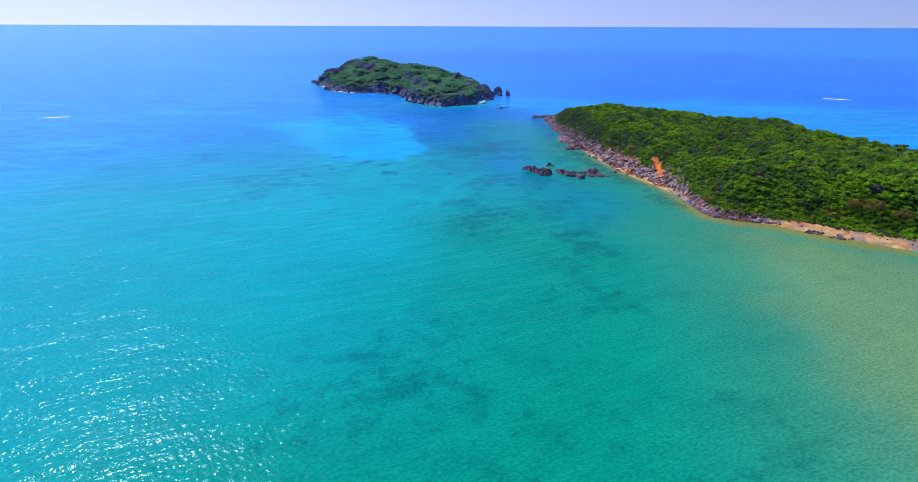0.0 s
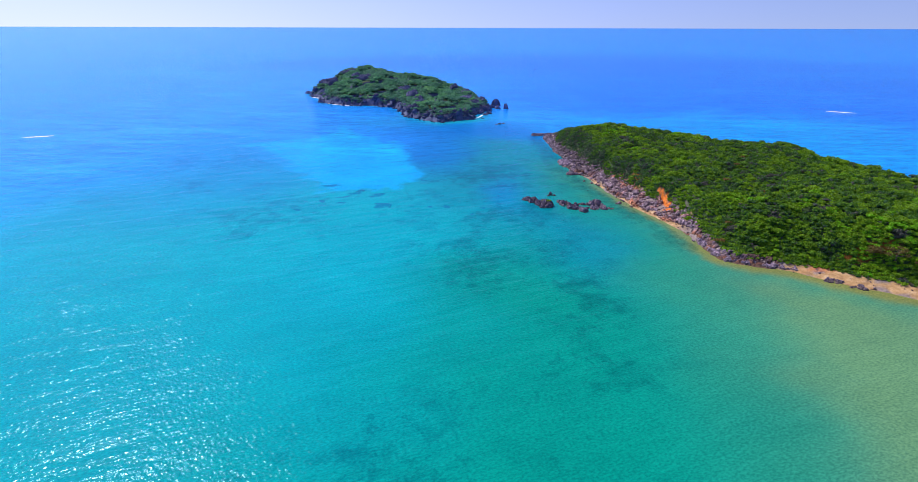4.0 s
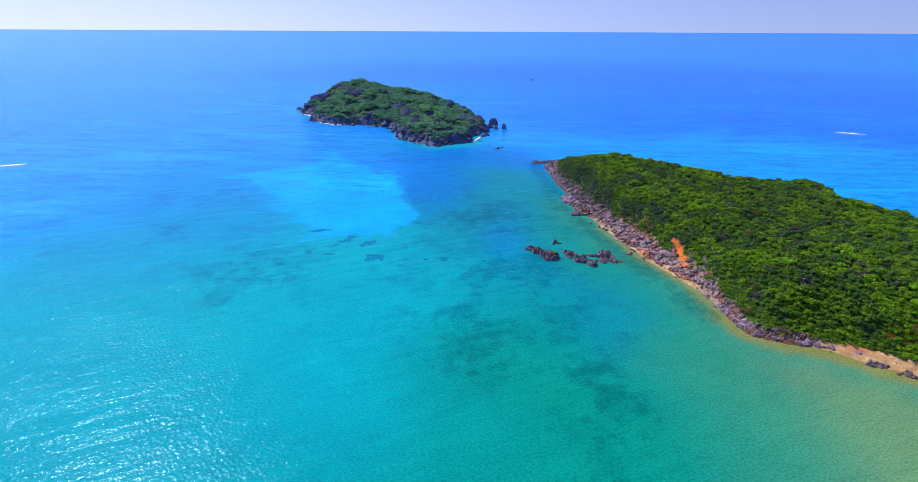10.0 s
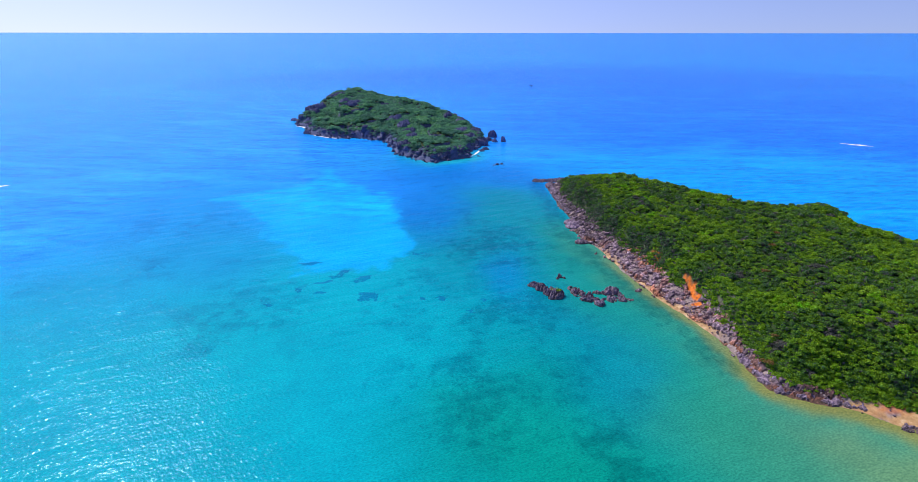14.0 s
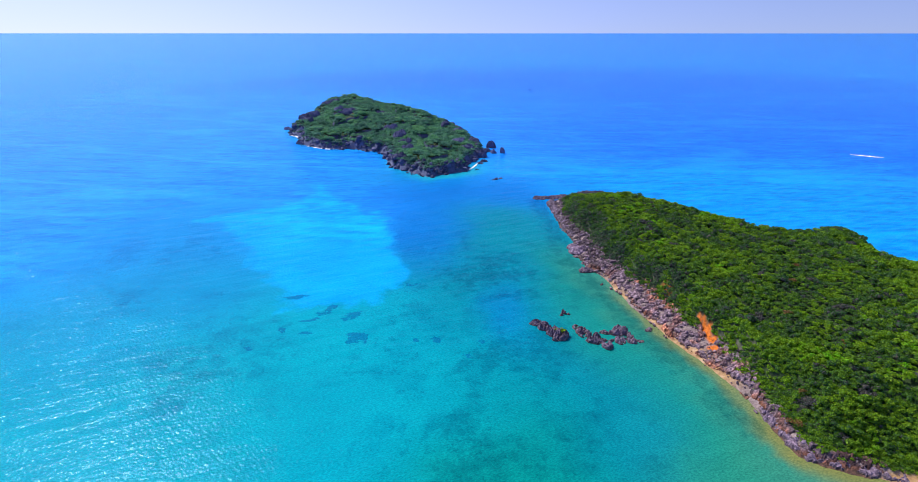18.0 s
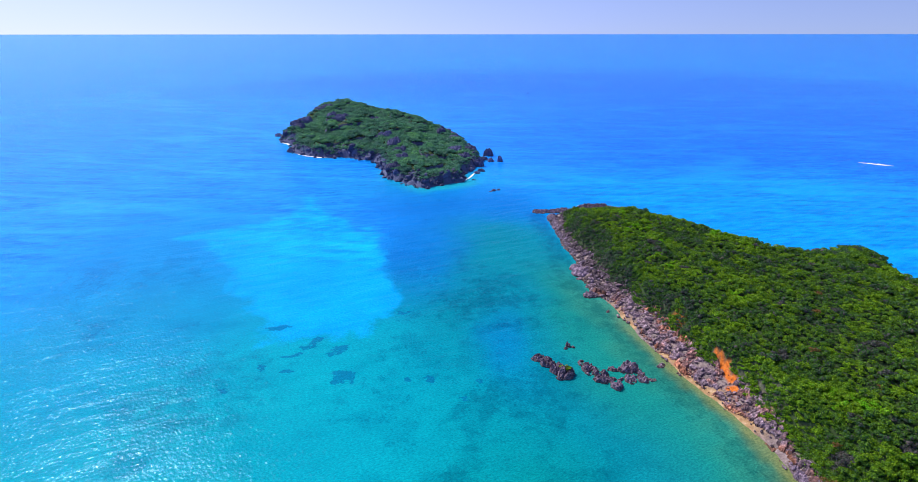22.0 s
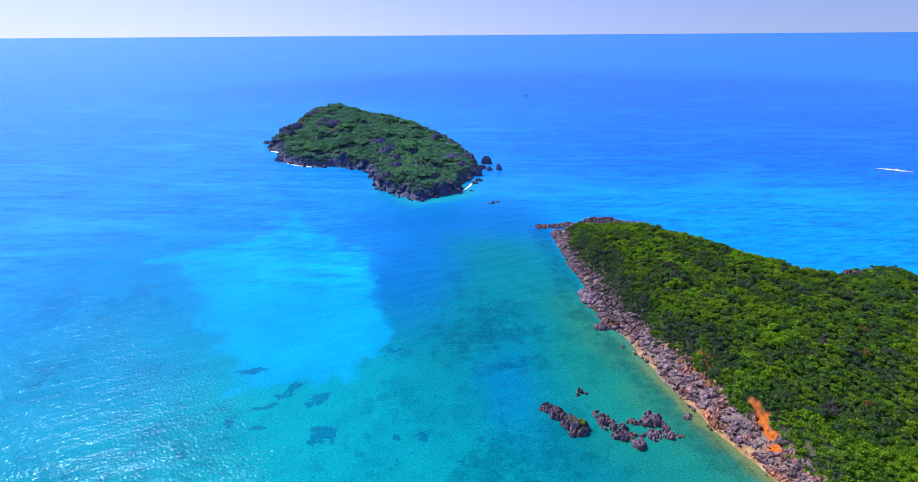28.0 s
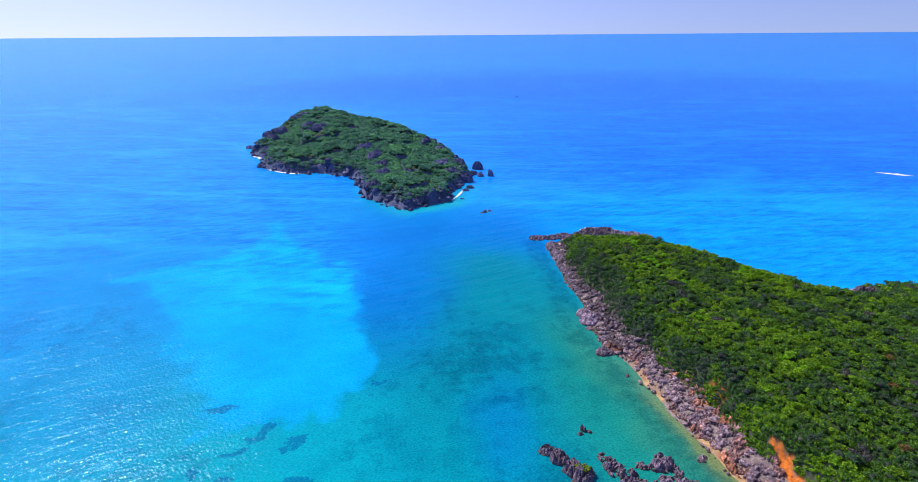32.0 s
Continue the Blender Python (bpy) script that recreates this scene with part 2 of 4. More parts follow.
    # short wavelets in long-crested groups, crossed by a second train, on a low swell
    chop = noise_at(n, l, place_coords(n, l, (2.6, 1, 1), 24), 1.1, 2.0, 0.5)
    cross = noise_at(n, l, place_coords(n, l, (1.5, 1, 1), -42), 1.0, 1.5, 0.45)
    group = stops(n, l, noise_at(n, l, place_coords(n, l, (3.0, 1, 1), 27), 0.09, 3, 0.6), (0.32, (0.6, 0.6, 0.6)), (0.68, (1.0, 1.0, 1.0)))
    swell = noise_at(n, l, place_coords(n, l, (5, 1, 1), 23), 0.17, 2.5, 0.5)
    waves = calc(n, l, "ADD", over(chop, 0.50), over(cross, 0.46))
    height = calc(n, l, "ADD", calc(n, l, "MULTIPLY", waves, group), over(swell, 1.45))
    relief(n, l, b, height, 0.30, 1.0)
    # the mirror of the waves' faces over the water's own colour
    steep = n.new("ShaderNodeBump")
    steep.inputs["Strength"].default_value, steep.inputs["Distance"].default_value = 0.50, 1.0
    l.new(height, steep.inputs["Height"])
    gloss, edge, both = n.new("ShaderNodeBsdfGlossy"), n.new("ShaderNodeFresnel"), n.new("ShaderNodeMixShader")
    gloss.inputs["Color"].default_value, gloss.inputs["Roughness"].default_value = (0.45, 0.73, 1.0, 1), 0.13
    edge.inputs["IOR"].default_value = 1.33
    for node in (gloss, edge):
        l.new(steep.outputs[0], node.inputs["Normal"])
    l.new(calc(n, l, "POWER", edge.outputs[0], 1.35), both.inputs[0])
    l.new(b.outputs[0], both.inputs[1])
    l.new(gloss.outputs[0], both.inputs[2])
    l.new(both.outputs[0], n["Material Output"].inputs[0])
    return m


def rock_material(name, dark, mid, light, tide=True, slabs=False):
    m, n, l, b = material(name, 0.88)
    pos = place_coords(n, l)
    c = stops(n, l, noise_at(n, l, pos, 0.9, 7, 0.65), (0.30, dark), (0.50, mid), (0.70, light))
    oi = n.new("ShaderNodeObjectInfo")
    ri = n.new("ShaderNodeNewGeometry")
    c = blend(n, l, 1.0, c, stops(n, l, ri.outputs["Random Per Island"], (0.0, (0.62, 0.6, 0.62)), (1.0, (1.3, 1.25, 1.25))), "MULTIPLY")
    c = blend(n, l, 1.0, c, stops(n, l, oi.outputs["Random"], (0.0, (0.72, 0.7, 0.72)), (1.0, (1.25, 1.2, 1.2))), "MULTIPLY")
    if slabs:
        c = blend(n, l, 1.0, c, colour_attribute(n, "slab").outputs["Color"], "MULTIPLY")
    # shade of small pits and crevices, painted into the colour
    pit_shade = noise_at(n, l, pos, 3.2, 6, 0.7)
    c = blend(n, l, 1.0, c, stops(n, l, pit_shade, (0.34, (0.28, 0.26, 0.29)), (0.50, (1.08, 1.06, 1.07))), "MULTIPLY")
    if tide:
        sep = n.new("ShaderNodeSeparateXYZ")
        l.new(pos, sep.inputs[0])
        z = calc(n, l, "ADD", sep.outputs[2], calc(n, l, "MULTIPLY", noise_at(n, l, pos, 0.6, 3), -0.8))
        wet = stops(n, l, z, (0.0, (1, 1, 1)), (0.35, (0, 0, 0)))
        c = blend(n, l, calc(n, l, "MULTIPLY", wet, 0.5), c, (0.11, 0.075, 0.05))
    l.new(c, b.inputs["Base Color"])
    relief(n, l, b, noise_at(n, l, pos, 2.4, 8, 0.7), 0.9, 0.35)
    return m


def leaf_material(name, *greens):
    m, n, l, b = material(name, 0.5)
    tint = colour_attribute(n, "tint").outputs["Fac"]
    ri = n.new("ShaderNodeNewGeometry")
    c = stops(n, l, tint, *greens)
    c = blend(n, l, 1.0, c, stops(n, l, ri.outputs["Random Per Island"], (0.0, (0.6, 0.65, 0.6)), (0.6, (1.0, 1.0, 1.0)), (1.0, (1.5, 1.4, 1.1))), "MULTIPLY")
    l.new(c, b.inputs["Base Color"])
    b.inputs["Specular IOR Level"].default_value = 0.2
    thin, both = n.new("ShaderNodeBsdfTranslucent"), n.new("ShaderNodeMixShader")
    both.inputs[0].default_value = 0.36
    l.new(blend(n, l, 1.0, c, (1.5, 1.45, 1.0), "MULTIPLY"), thin.inputs[0])
    l.new(b.outputs[0], both.inputs[1])
    l.new(thin.outputs[0], both.inputs[2])
    l.new(both.outputs[0], n["Material Output"].inputs[0])
    return m


def ground_material(name, rock_dark, rock_mid, rock_light):
    """Soil and undergrowth, with sand, orange earth and rock where the attribute says so."""
    m, n, l, b = material(name, 0.95)
    pos = place_coords(n, l)
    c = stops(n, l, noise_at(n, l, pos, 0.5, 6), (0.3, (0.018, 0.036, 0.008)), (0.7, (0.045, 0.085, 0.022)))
    a = colour_attribute(n, "cover")
    sep = n.new("ShaderNodeSeparateColor")
    l.new(a.outputs["Color"], sep.inputs[0])
    rock = stops(n, l, noise_at(n, l, pos, 0.8, 7, 0.7), (0.3, rock_dark), (0.5, rock_mid), (0.7, rock_light))
    sand = stops(n, l, noise_at(n, l, pos, 0.35, 7, 0.65), (0.32, (0.27, 0.14, 0.05)), (0.55, (0.52, 0.31, 0.13)), (0.75, (0.74, 0.56, 0.36)))
    soil = stops(n, l, noise_at(n, l, pos, 0.9, 6, 0.65), (0.3, (0.38, 0.085, 0.010)), (0.55, (0.72, 0.18, 0.018)), (0.75, (0.70, 0.30, 0.08)))
    c = blend(n, l, sep.outputs[0], c, rock)
    c = blend(n, l, sep.outputs[1], c, sand)
    c = blend(n, l, sep.outputs[2], c, soil)
    l.new(c, b.inputs["Base Color"])
    relief(n, l, b, noise_at(n, l, pos, 1.6, 8, 0.7), 0.8, 0.3)
    return m


def plain(name, colour, rough=0.6, vary=0.15, metal=0.0):
    m, n, l, b = material(name, rough)
    pos = place_coords(n, l)
    lo, hi = [v * (1 - vary) for v in colour], [min(1, v * (1 + vary)) for v in colour]
    l.new(stops(n, l, noise_at(n, l, pos, 1.7, 5), (0.3, lo), (0.7, hi)), b.inputs["Base Color"])
    b.inputs["Metallic"].default_value = metal
    return m


SEA = sea_material()
LIMESTONE = rock_material("pale_limestone", (0.050, 0.037, 0.046), (0.21, 0.155, 0.178), (0.48, 0.38, 0.40))
SLABS = rock_material("broken_limestone", (0.042, 0.032, 0.042), (0.195, 0.144, 0.170), (0.47, 0.37, 0.40), slabs=True)
KARST = rock_material("dark_karst", (0.032, 0.026, 0.040), (0.15, 0.118, 0.160), (0.42, 0.335, 0.41))
# islet rock is blued: distance haze painted into its colour
HAZY_CLIFF = rock_material("hazy_islet_cliff", (0.048, 0.060, 0.125), (0.105, 0.125, 0.24), (0.22, 0.235, 0.38))
LEAVES = leaf_material("broad_leaves", (0.0, (0.115, 0.105, 0.115)), (0.05, (0.10, 0.10, 0.10)), (0.09, (0.042, 0.105, 0.060)), (0.30, (0.066, 0.165, 0.034)), (0.58, (0.13, 0.27, 0.018)), (0.84, (0.22, 0.37, 0.016)), (1.0, (0.15, 0.44, 0.014)))
# greens pulled towards blue, the same haze put into the leaves
HAZY_SCRUB = leaf_material("hazy_clipped_scrub", (0.0, (0.075, 0.19, 0.18)), (0.5, (0.105, 0.31, 0.215)), (1.0, (0.19, 0.45, 0.17)))
NEEDLES = leaf_material("casuarina_needles", (0.0, (0.13, 0.085, 0.035)), (1.0, (0.19, 0.16, 0.05)))
BARK = plain("grey_bark", (0.16, 0.12, 0.09), 0.9, 0.4)
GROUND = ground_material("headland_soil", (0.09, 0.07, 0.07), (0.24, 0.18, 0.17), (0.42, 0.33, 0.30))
# rock tones of the islet's ground blued to stand in for haze
HAZY_GROUND = ground_material("hazy_islet_soil", (0.045, 0.056, 0.11), (0.09, 0.11, 0.20), (0.19, 0.20, 0.32))
FOAM = plain("white_foam", (0.85, 0.87, 0.9), 0.7, 0.08)


# ---- builders ----
def mesh_object(name, verts, faces, mat, parent=None, label="", smooth=False):
    me = bpy.data.meshes.new(name)
    me.from_pydata([tuple(v) for v in verts], [], [tuple(f) for f in faces])
    me.materials.append(mat)
    if smooth:
        me.polygons.foreach_set("use_smooth", np.ones(len(me.polygons), bool))
    me.update()
    ob = new(name, me)
    ob.parent = parent
    return tagged(ob, label)


def quad_object(name, verts, mat, tint=None, extra=None):
    """A mesh of loose leaf clumps from an array (n, corners, 3), with a tint a quad; extra: (verts, triangles, tint) of closed cores."""
    nq, nc = verts.shape[:2]
    me = bpy.data.meshes.new(name)
    co, tri = verts.reshape(-1, 3), np.zeros((0, 3), int)
    tv = np.repeat(tint, nc)
    if extra is not None:
        tri = extra[1] + len(co)
        co, tv = np.concatenate([co, extra[0]]), np.concatenate([tv, extra[2]])
    me.vertices.add(len(co))
    me.vertices.foreach_set("co", co.astype(np.float32).ravel())
    me.loops.add(nq * nc + len(tri) * 3)
    me.loops.foreach_set("vertex_index", np.concatenate([np.arange(nq * nc), tri.ravel()]).astype(np.int32))
    me.polygons.add(nq + len(tri))
    me.polygons.foreach_set("loop_start", np.concatenate([np.arange(nq) * nc, nq * nc + np.arange(len(tri)) * 3]).astype(np.int32))
    me.update(calc_edges=True)
    me.attributes.new("tint", "FLOAT", "POINT").data.foreach_set("value", tv.astype(np.float32))
    me.materials.append(mat)
    return new(name, me)


def grid_object(name, xs, ys, height, keep, mat, layers=()):
    """A sheet over the grid xs by ys; layers: name and colours of each attribute."""
    X, Y = np.meshgrid(xs, ys, indexing="ij")
    nx, ny = X.shape
    idx = np.arange(nx * ny).reshape(nx, ny)
    q = np.stack([idx[:-1, :-1], idx[1:, :-1], idx[1:, 1:], idx[:-1, 1:]], -1).reshape(-1, 4)
    if keep is not None:
        k = keep.ravel()
        q = q[k[q].any(axis=1)]
    used, inv = np.unique(q, return_inverse=True)
    q = inv.reshape(-1, 4)
    co = np.stack([X.ravel(), Y.ravel(), height.ravel()], -1)[used]
    me = bpy.data.meshes.new(name)
    me.vertices.add(len(co))
    me.vertices.foreach_set("co", co.astype(np.float32).ravel())
    me.loops.add(len(q) * 4)
    me.loops.foreach_set("vertex_index", q.astype(np.int32).ravel())
    me.polygons.add(len(q))
    me.polygons.foreach_set("loop_start", (np.arange(len(q)) * 4).astype(np.int32))
    me.polygons.foreach_set("use_smooth", np.ones(len(q), bool))
    me.update(calc_edges=True)
    for colour_name, colours in layers:
        c = colours.reshape(-1, 4)[used]
        me.attributes.new(colour_name, "FLOAT_COLOR", "POINT").data.foreach_set("color", c.astype(np.float32).ravel())
    me.materials.append(mat)
    return new(name, me)


ICO = bmesh.new()
bmesh.ops.create_icosphere(ICO, subdivisions=2, radius=1)
ICO_V = np.array([v.co[:] for v in ICO.verts])
ICO_F = np.array([[v.index for v in f.verts] for f in ICO.faces])
ICO.free()
CORE = bmesh.new()
bmesh.ops.create_icosphere(CORE, subdivisions=1, radius=1)
CORE_V = np.array([v.co[:] for v in CORE.verts])
CORE_F = np.array([[v.index for v in f.verts] for f in CORE.faces])
CORE.free()


def boulder_shape(r, flat=0.65, cuts=14):
    """An angular boulder about one unit in radius: a ball cut by planes, then roughened."""
    v = ICO_V.copy()
    n = r.normal(size=(cuts, 3))
    n /= np.linalg.norm(n, axis=1)[:, None]
    d = r.uniform(0.45, 0.88, cuts)
    dots = v @ n.T
    lim = np.where(dots > 0.05, d / np.maximum(dots, 0.05), 9).min(axis=1)
    v *= np.minimum(1.0, lim)[:, None]
    rough = np.array([noise.noise(Vector(p * 2.3 + n[0] * 9)) + 0.5 * noise.noise(Vector(p * 5.1 + n[1] * 9)) for p in v])
    v *= (1 + 0.20 * rough)[:, None]
    v *= np.array([1.0, r.uniform(0.65, 0.95), flat * r.uniform(0.8, 1.15)])
    return v


def turn_z(a):
    return np.array([[math.cos(a), -math.sin(a), 0], [math.sin(a), math.cos(a), 0], [0, 0, 1]])


def crown_shape(r, leaves, size, lobes=7, spread=0.62):
    """Leaf clumps (n, 3, 3) of a crown one unit in radius, seated on its underside at z = 0."""
    out = []
    cen = [(0, 0, 0.55)]
    for i in range(lobes - 1):
        a = 2 * math.pi * (i + r.random() * 0.7) / (lobes - 1)
        cen.append((spread * math.cos(a), spread * math.sin(a), r.uniform(0.2, 0.6)))
    for i, c in enumerate(cen):
        k = leaves // lobes
        d = r.normal(size=(k, 3))
        d[:, 2] = np.abs(d[:, 2]) * 0.9 - 0.25
        d /= np.linalg.norm(d, axis=1)[:, None]
        rad = (0.5 if i == 0 else r.uniform(0.34, 0.48)) * r.uniform(0.8, 1.12, k)
        p = np.array(c) + d * rad[:, None] * np.array([1, 1, 0.8])
        nrm = d + r.normal(size=(k, 3)) * 0.33
        nrm[:, 2] += 0.2
        nrm /= np.linalg.norm(nrm, axis=1)[:, None]
        u = np.cross(nrm, r.normal(size=(k, 3)))
        u /= np.linalg.norm(u, axis=1)[:, None]
        w = np.cross(nrm, u)
        s = size * r.uniform(0.6, 1.35, k)[:, None]
        e = r.uniform(0.5, 0.85, k)[:, None]
        droop = nrm * s * 0.22
        out.append(np.stack([p - u * s - droop, p + u * s * e - droop, p + w * s * 1.25], 1))
    return np.concatenate(out)


def woodland(name, spots, shapes, mat, label, shade_core=0.62):
    """All the trees of a wood as one mesh; a spot is x, y, z of the crown's underside, radius, height factor, tint."""
    quads, tints, cv, cf, ct = [], [], [], [], []
    for i, (x, y, z, rad, tall, tint) in enumerate(spots):
        s = shapes[i % len(shapes)]
        m = turn_z(rng.random() * 6.28)
        sc = np.array([rad, rad, rad * tall])
        quads.append((s @ m.T) * sc + (x, y, z))
        tints.append(np.full(len(s), tint) + rng.normal(size=len(s)) * 0.06)
        # a closed, darker-tinted core stands in for the shade inside each crown
        cv.append(CORE_V * sc * (shade_core, shade_core, shade_core * 0.8) + (x, y, z + 0.25 * rad * tall))
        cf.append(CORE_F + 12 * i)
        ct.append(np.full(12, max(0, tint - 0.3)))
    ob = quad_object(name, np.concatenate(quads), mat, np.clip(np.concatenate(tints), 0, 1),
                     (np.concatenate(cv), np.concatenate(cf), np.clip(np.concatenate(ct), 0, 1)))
    return tagged(ob, label, "woodland", kind="stuff")


# ---- the sea ----
BOTTOMS = {  # what colour the water shows over each kind of bottom; deep is brighter than open for sunward haze
    "deep": (0.010, 0.275, 0.90), "channel": (0.001, 0.165, 0.54), "lagoon": (0.001, 0.305, 0.355), "cyan": (0.001, 0.335, 0.41),
    "weed": (0.001, 0.235, 0.152), "teal": (0.001, 0.215, 0.275), "shallow": (0.010, 0.235, 0.148), "silt": (0.115, 0.255, 0.112),
    "reef": (0.001, 0.285, 0.71), "open": (0.004, 0.17, 0.80), "azure": (0.003, 0.24, 0.50)}
ZONES = [  # kind, x, y, reach in x, reach in y, weight
    ("deep", -300, 520, 150, 160, 1.0), ("deep", -120, 620, 160, 90, 0.9), ("open", 300, 760, 200, 160, 1.0), ("deep", -150, 950, 300, 200, 1.0), ("open", 300, 1200, 400, 300, 1.0),
    ("deep", -420, 300, 150, 200, 0.8), ("open", 550, 600, 150, 250, 0.8),
    ("channel", 25, 480, 60, 32, 1.3), ("channel", -8, 395, 20, 40, 1.0), ("channel", 24, 298, 7, 24, 0.7), ("azure", -190, 420, 55, 70, 1.2), ("azure", -40, 540, 70, 40, 0.7),
    ("azure", -150, 310, 60, 60, 0.9), ("cyan", -60, 270, 50, 45, 1.1), ("cyan", -150, 240, 90, 80, 1.1), ("cyan", -70, 200, 60, 50, 0.8), ("teal", 40, 410, 32, 40, 1.5),
    ("lagoon", -10, 250, 50, 40, 0.5), ("teal", 25, 335, 34, 55, 1.6), ("lagoon", -100, 120, 90, 60, 0.9), ("teal", 45, 235, 35, 36, 0.8), ("shallow", 58, 335, 14, 40, 1.0),
    ("weed", 25, 110, 45, 50, 1.1), ("weed", 20, 30, 60, 50, 1.2), ("weed", 15, 200, 28, 40, 0.8), ("weed", 40, 165, 25, 30, 0.6),
    ("weed", -30, 60, 50, 40, 0.5), ("shallow", 70, 280, 22, 40, 0.9), ("shallow", 90, 190, 17, 50, 1.6), ("shallow", 75, 100, 17, 60, 1.2),
    ("silt", 125, 140, 32, 50, 2.2), ("silt", 128, 60, 38, 60, 1.6), ("reef", 190, 480, 90, 60, 1.4), ("reef", 330, 430, 90, 110, 1.2)]
BRIGHT = [(-176, 423), (-148, 437), (-129, 448), (-111, 470), (-108, 500), (-101, 490), (-74, 453), (-58, 436), (-42, 422),
          (-36, 397), (-34, 372), (-24, 352), (-18, 331), (-26, 323), (-36, 309), (-46, 300), (-75, 302), (-94, 326), (-113, 355),
          (-122, 377), (-135, 393), (-148, 410)]
HEADS = [(-74, 311, 9, 3), (-55, 300, 5, 4), (-45, 293, 6, 7), (-41, 274, 6, 9), (-59, 296, 6, 3), (-64, 289, 8, 3), (-20, 322, 6, 3),
         (-7, 274, 4, 4), (-15, 273, 3, 2.5), (5, 260, 4, 2.5), (13, 270, 4, 4), (-74, 280, 4, 4), (-62, 279, 4, 3), (-84, 268, 4, 3)]


def spread(lo, a, b, hi, step):
    """Even steps from a to b, then ever longer ones out to lo and hi."""
    mid = list(np.arange(a, b + 0.1, step))
    s, v, up = step, b, []
    while v < hi:
        s *= 1.13
        v += s
        up.append(min(v, hi))
    s, v, down = step, a, []
    while v > lo:
        s *= 1.13
        v -= s
        down.append(max(v, lo))
    return np.array(down[::-1] + mid + up)


def build_sea():
    xs, ys = spread(-4950, -260, 270, 4950, 1.7), spread(-4950, 30, 560, 4950, 1.7)
    X, Y = np.meshgrid(xs, ys, indexing="ij")
    far = np.maximum(np.abs(X) * 0.98, np.abs(Y))
    Z = 72 * np.clip((far - 900) / 4050, 0, 1) ** 2
    wx, wy = X + 26 * (fbm(X, Y, 38.0, 4) - 0.5), Y + 30 * (fbm(X + 300, Y, 38.0, 4) - 0.5)
    col, den = np.zeros(X.shape + (3,)), np.zeros(X.shape)
    for kind, cx, cy, rx, ry, wt in ZONES:
        k = wt * np.exp(-(((wx - cx) / rx) ** 2 + ((wy - cy) / ry) ** 2))
        col += k[..., None] * np.array(BOTTOMS[kind])
        den += k
    k = np.full(X.shape, 0.02)
    col = (col + k[..., None] * np.array(BOTTOMS["deep"])) / (den + k)[..., None]

    def lay(mask, colour):
        mask = np.clip(mask, 0, 1)[..., None]
        col[:] = col * (1 - mask) + mask * np.array(colour)

    fx, fy = X + 14 * (fbm(X, Y, 12.0, 4) - 0.5), Y + 14 * (fbm(X + 90, Y, 12.0, 4) - 0.5)
    d, _ = shore_distance(X + 7 * (fbm(X, Y, 9.0, 4) - 0.5), Y + 7 * (fbm(X + 90, Y, 9.0, 4) - 0.5), BRIGHT)
    bank = 0.5 + np.clip(d, -40, 40) / 80
    # beds of weed in the bay, broken into small patches
    bay = 0.9 * np.exp(-(((X - 12) / 50) ** 2 + ((Y - 84) / 34) ** 2)) + 0.9 * np.exp(-(((X - 44) / 20) ** 2 + ((Y - 165) / 34) ** 2)) + 0.8 * np.exp(-(((X - 28) / 32) ** 2 + ((Y - 205) / 32) ** 2))
    edge = np.exp(-(((X - 18) / 42) ** 2 + ((Y - 300) / 85) ** 2)) + 0.42 * np.exp(-(((X + 175) / 75) ** 2 + ((Y - 330) / 90) ** 2)) + 0.6 * np.exp(-(((X + 90) / 50) ** 2 + ((Y - 240) / 50) ** 2))
    beds = ramp(fbm(X, Y, 26.0, 4), 0.38, 0.62)
    weed = np.clip((0.35 + 0.9 * beds) * (1.0 * bay + 0.9 * edge), 0, 1)
    d, side = shore_distance(X, Y, CAPE)
    weed = np.maximum(weed, 0.8 * ramp(d, -22, -8) * ramp(d, -1, -4) * (side < WEST_SIDES) * ramp(Y, 200, 225))
    hx, hy = X + 7 * (fbm(X, Y, 5.0, 3) - 0.5), Y + 7 * (fbm(X + 40, Y, 5.0, 3) - 0.5)
    heads = np.zeros(X.shape)
    for cx, cy, rx, ry in HEADS:
        heads = np.maximum(heads, ramp(np.hypot((hx - cx) / rx, (hy - cy) / ry), 1.15, 0.3))
    # shallows round the land
    d, side = shore_distance(fx, fy, CAPE)
    west = np.where(side < WEST_SIDES, 1.0, 0.0)
    lay(west * 0.75 * ramp(d, -24, -5) * ramp(Y, 390, 320), (0.035, 0.235, 0.155))
    d, side = shore_distance(X + 5 * (fbm(X, Y, 5.0, 3) - 0.5), Y, CAPE)
    lay(west * 0.7 * ramp(d, -8, -1) * ramp(Y, 340, 280), (0.24, 0.22, 0.055))
    lay(west * 0.6 * ramp(d + 9 * (fbm(X, Y, 7.0, 3) - 0.5), -11, -3) * ramp(Y, 232, 215), (0.20, 0.20, 0.045))
    d, _ = shore_distance(fx, fy, ISLET)
    lay(0.75 * ramp(d, -26, -4) * np.exp(-(((X - 5) / 45) ** 2 + ((Y - 535) / 40) ** 2)), (0.02, 0.48, 0.50))
    lay(0.35 * ramp(d, -16, -2), (0.005, 0.30, 0.45))
    rgba = np.concatenate([col, weed[..., None]], -1)
    offshore = ramp(col[..., 2], 0.58, 0.74)
    bed = np.stack([bank, heads, offshore, np.ones(X.shape)], -1)
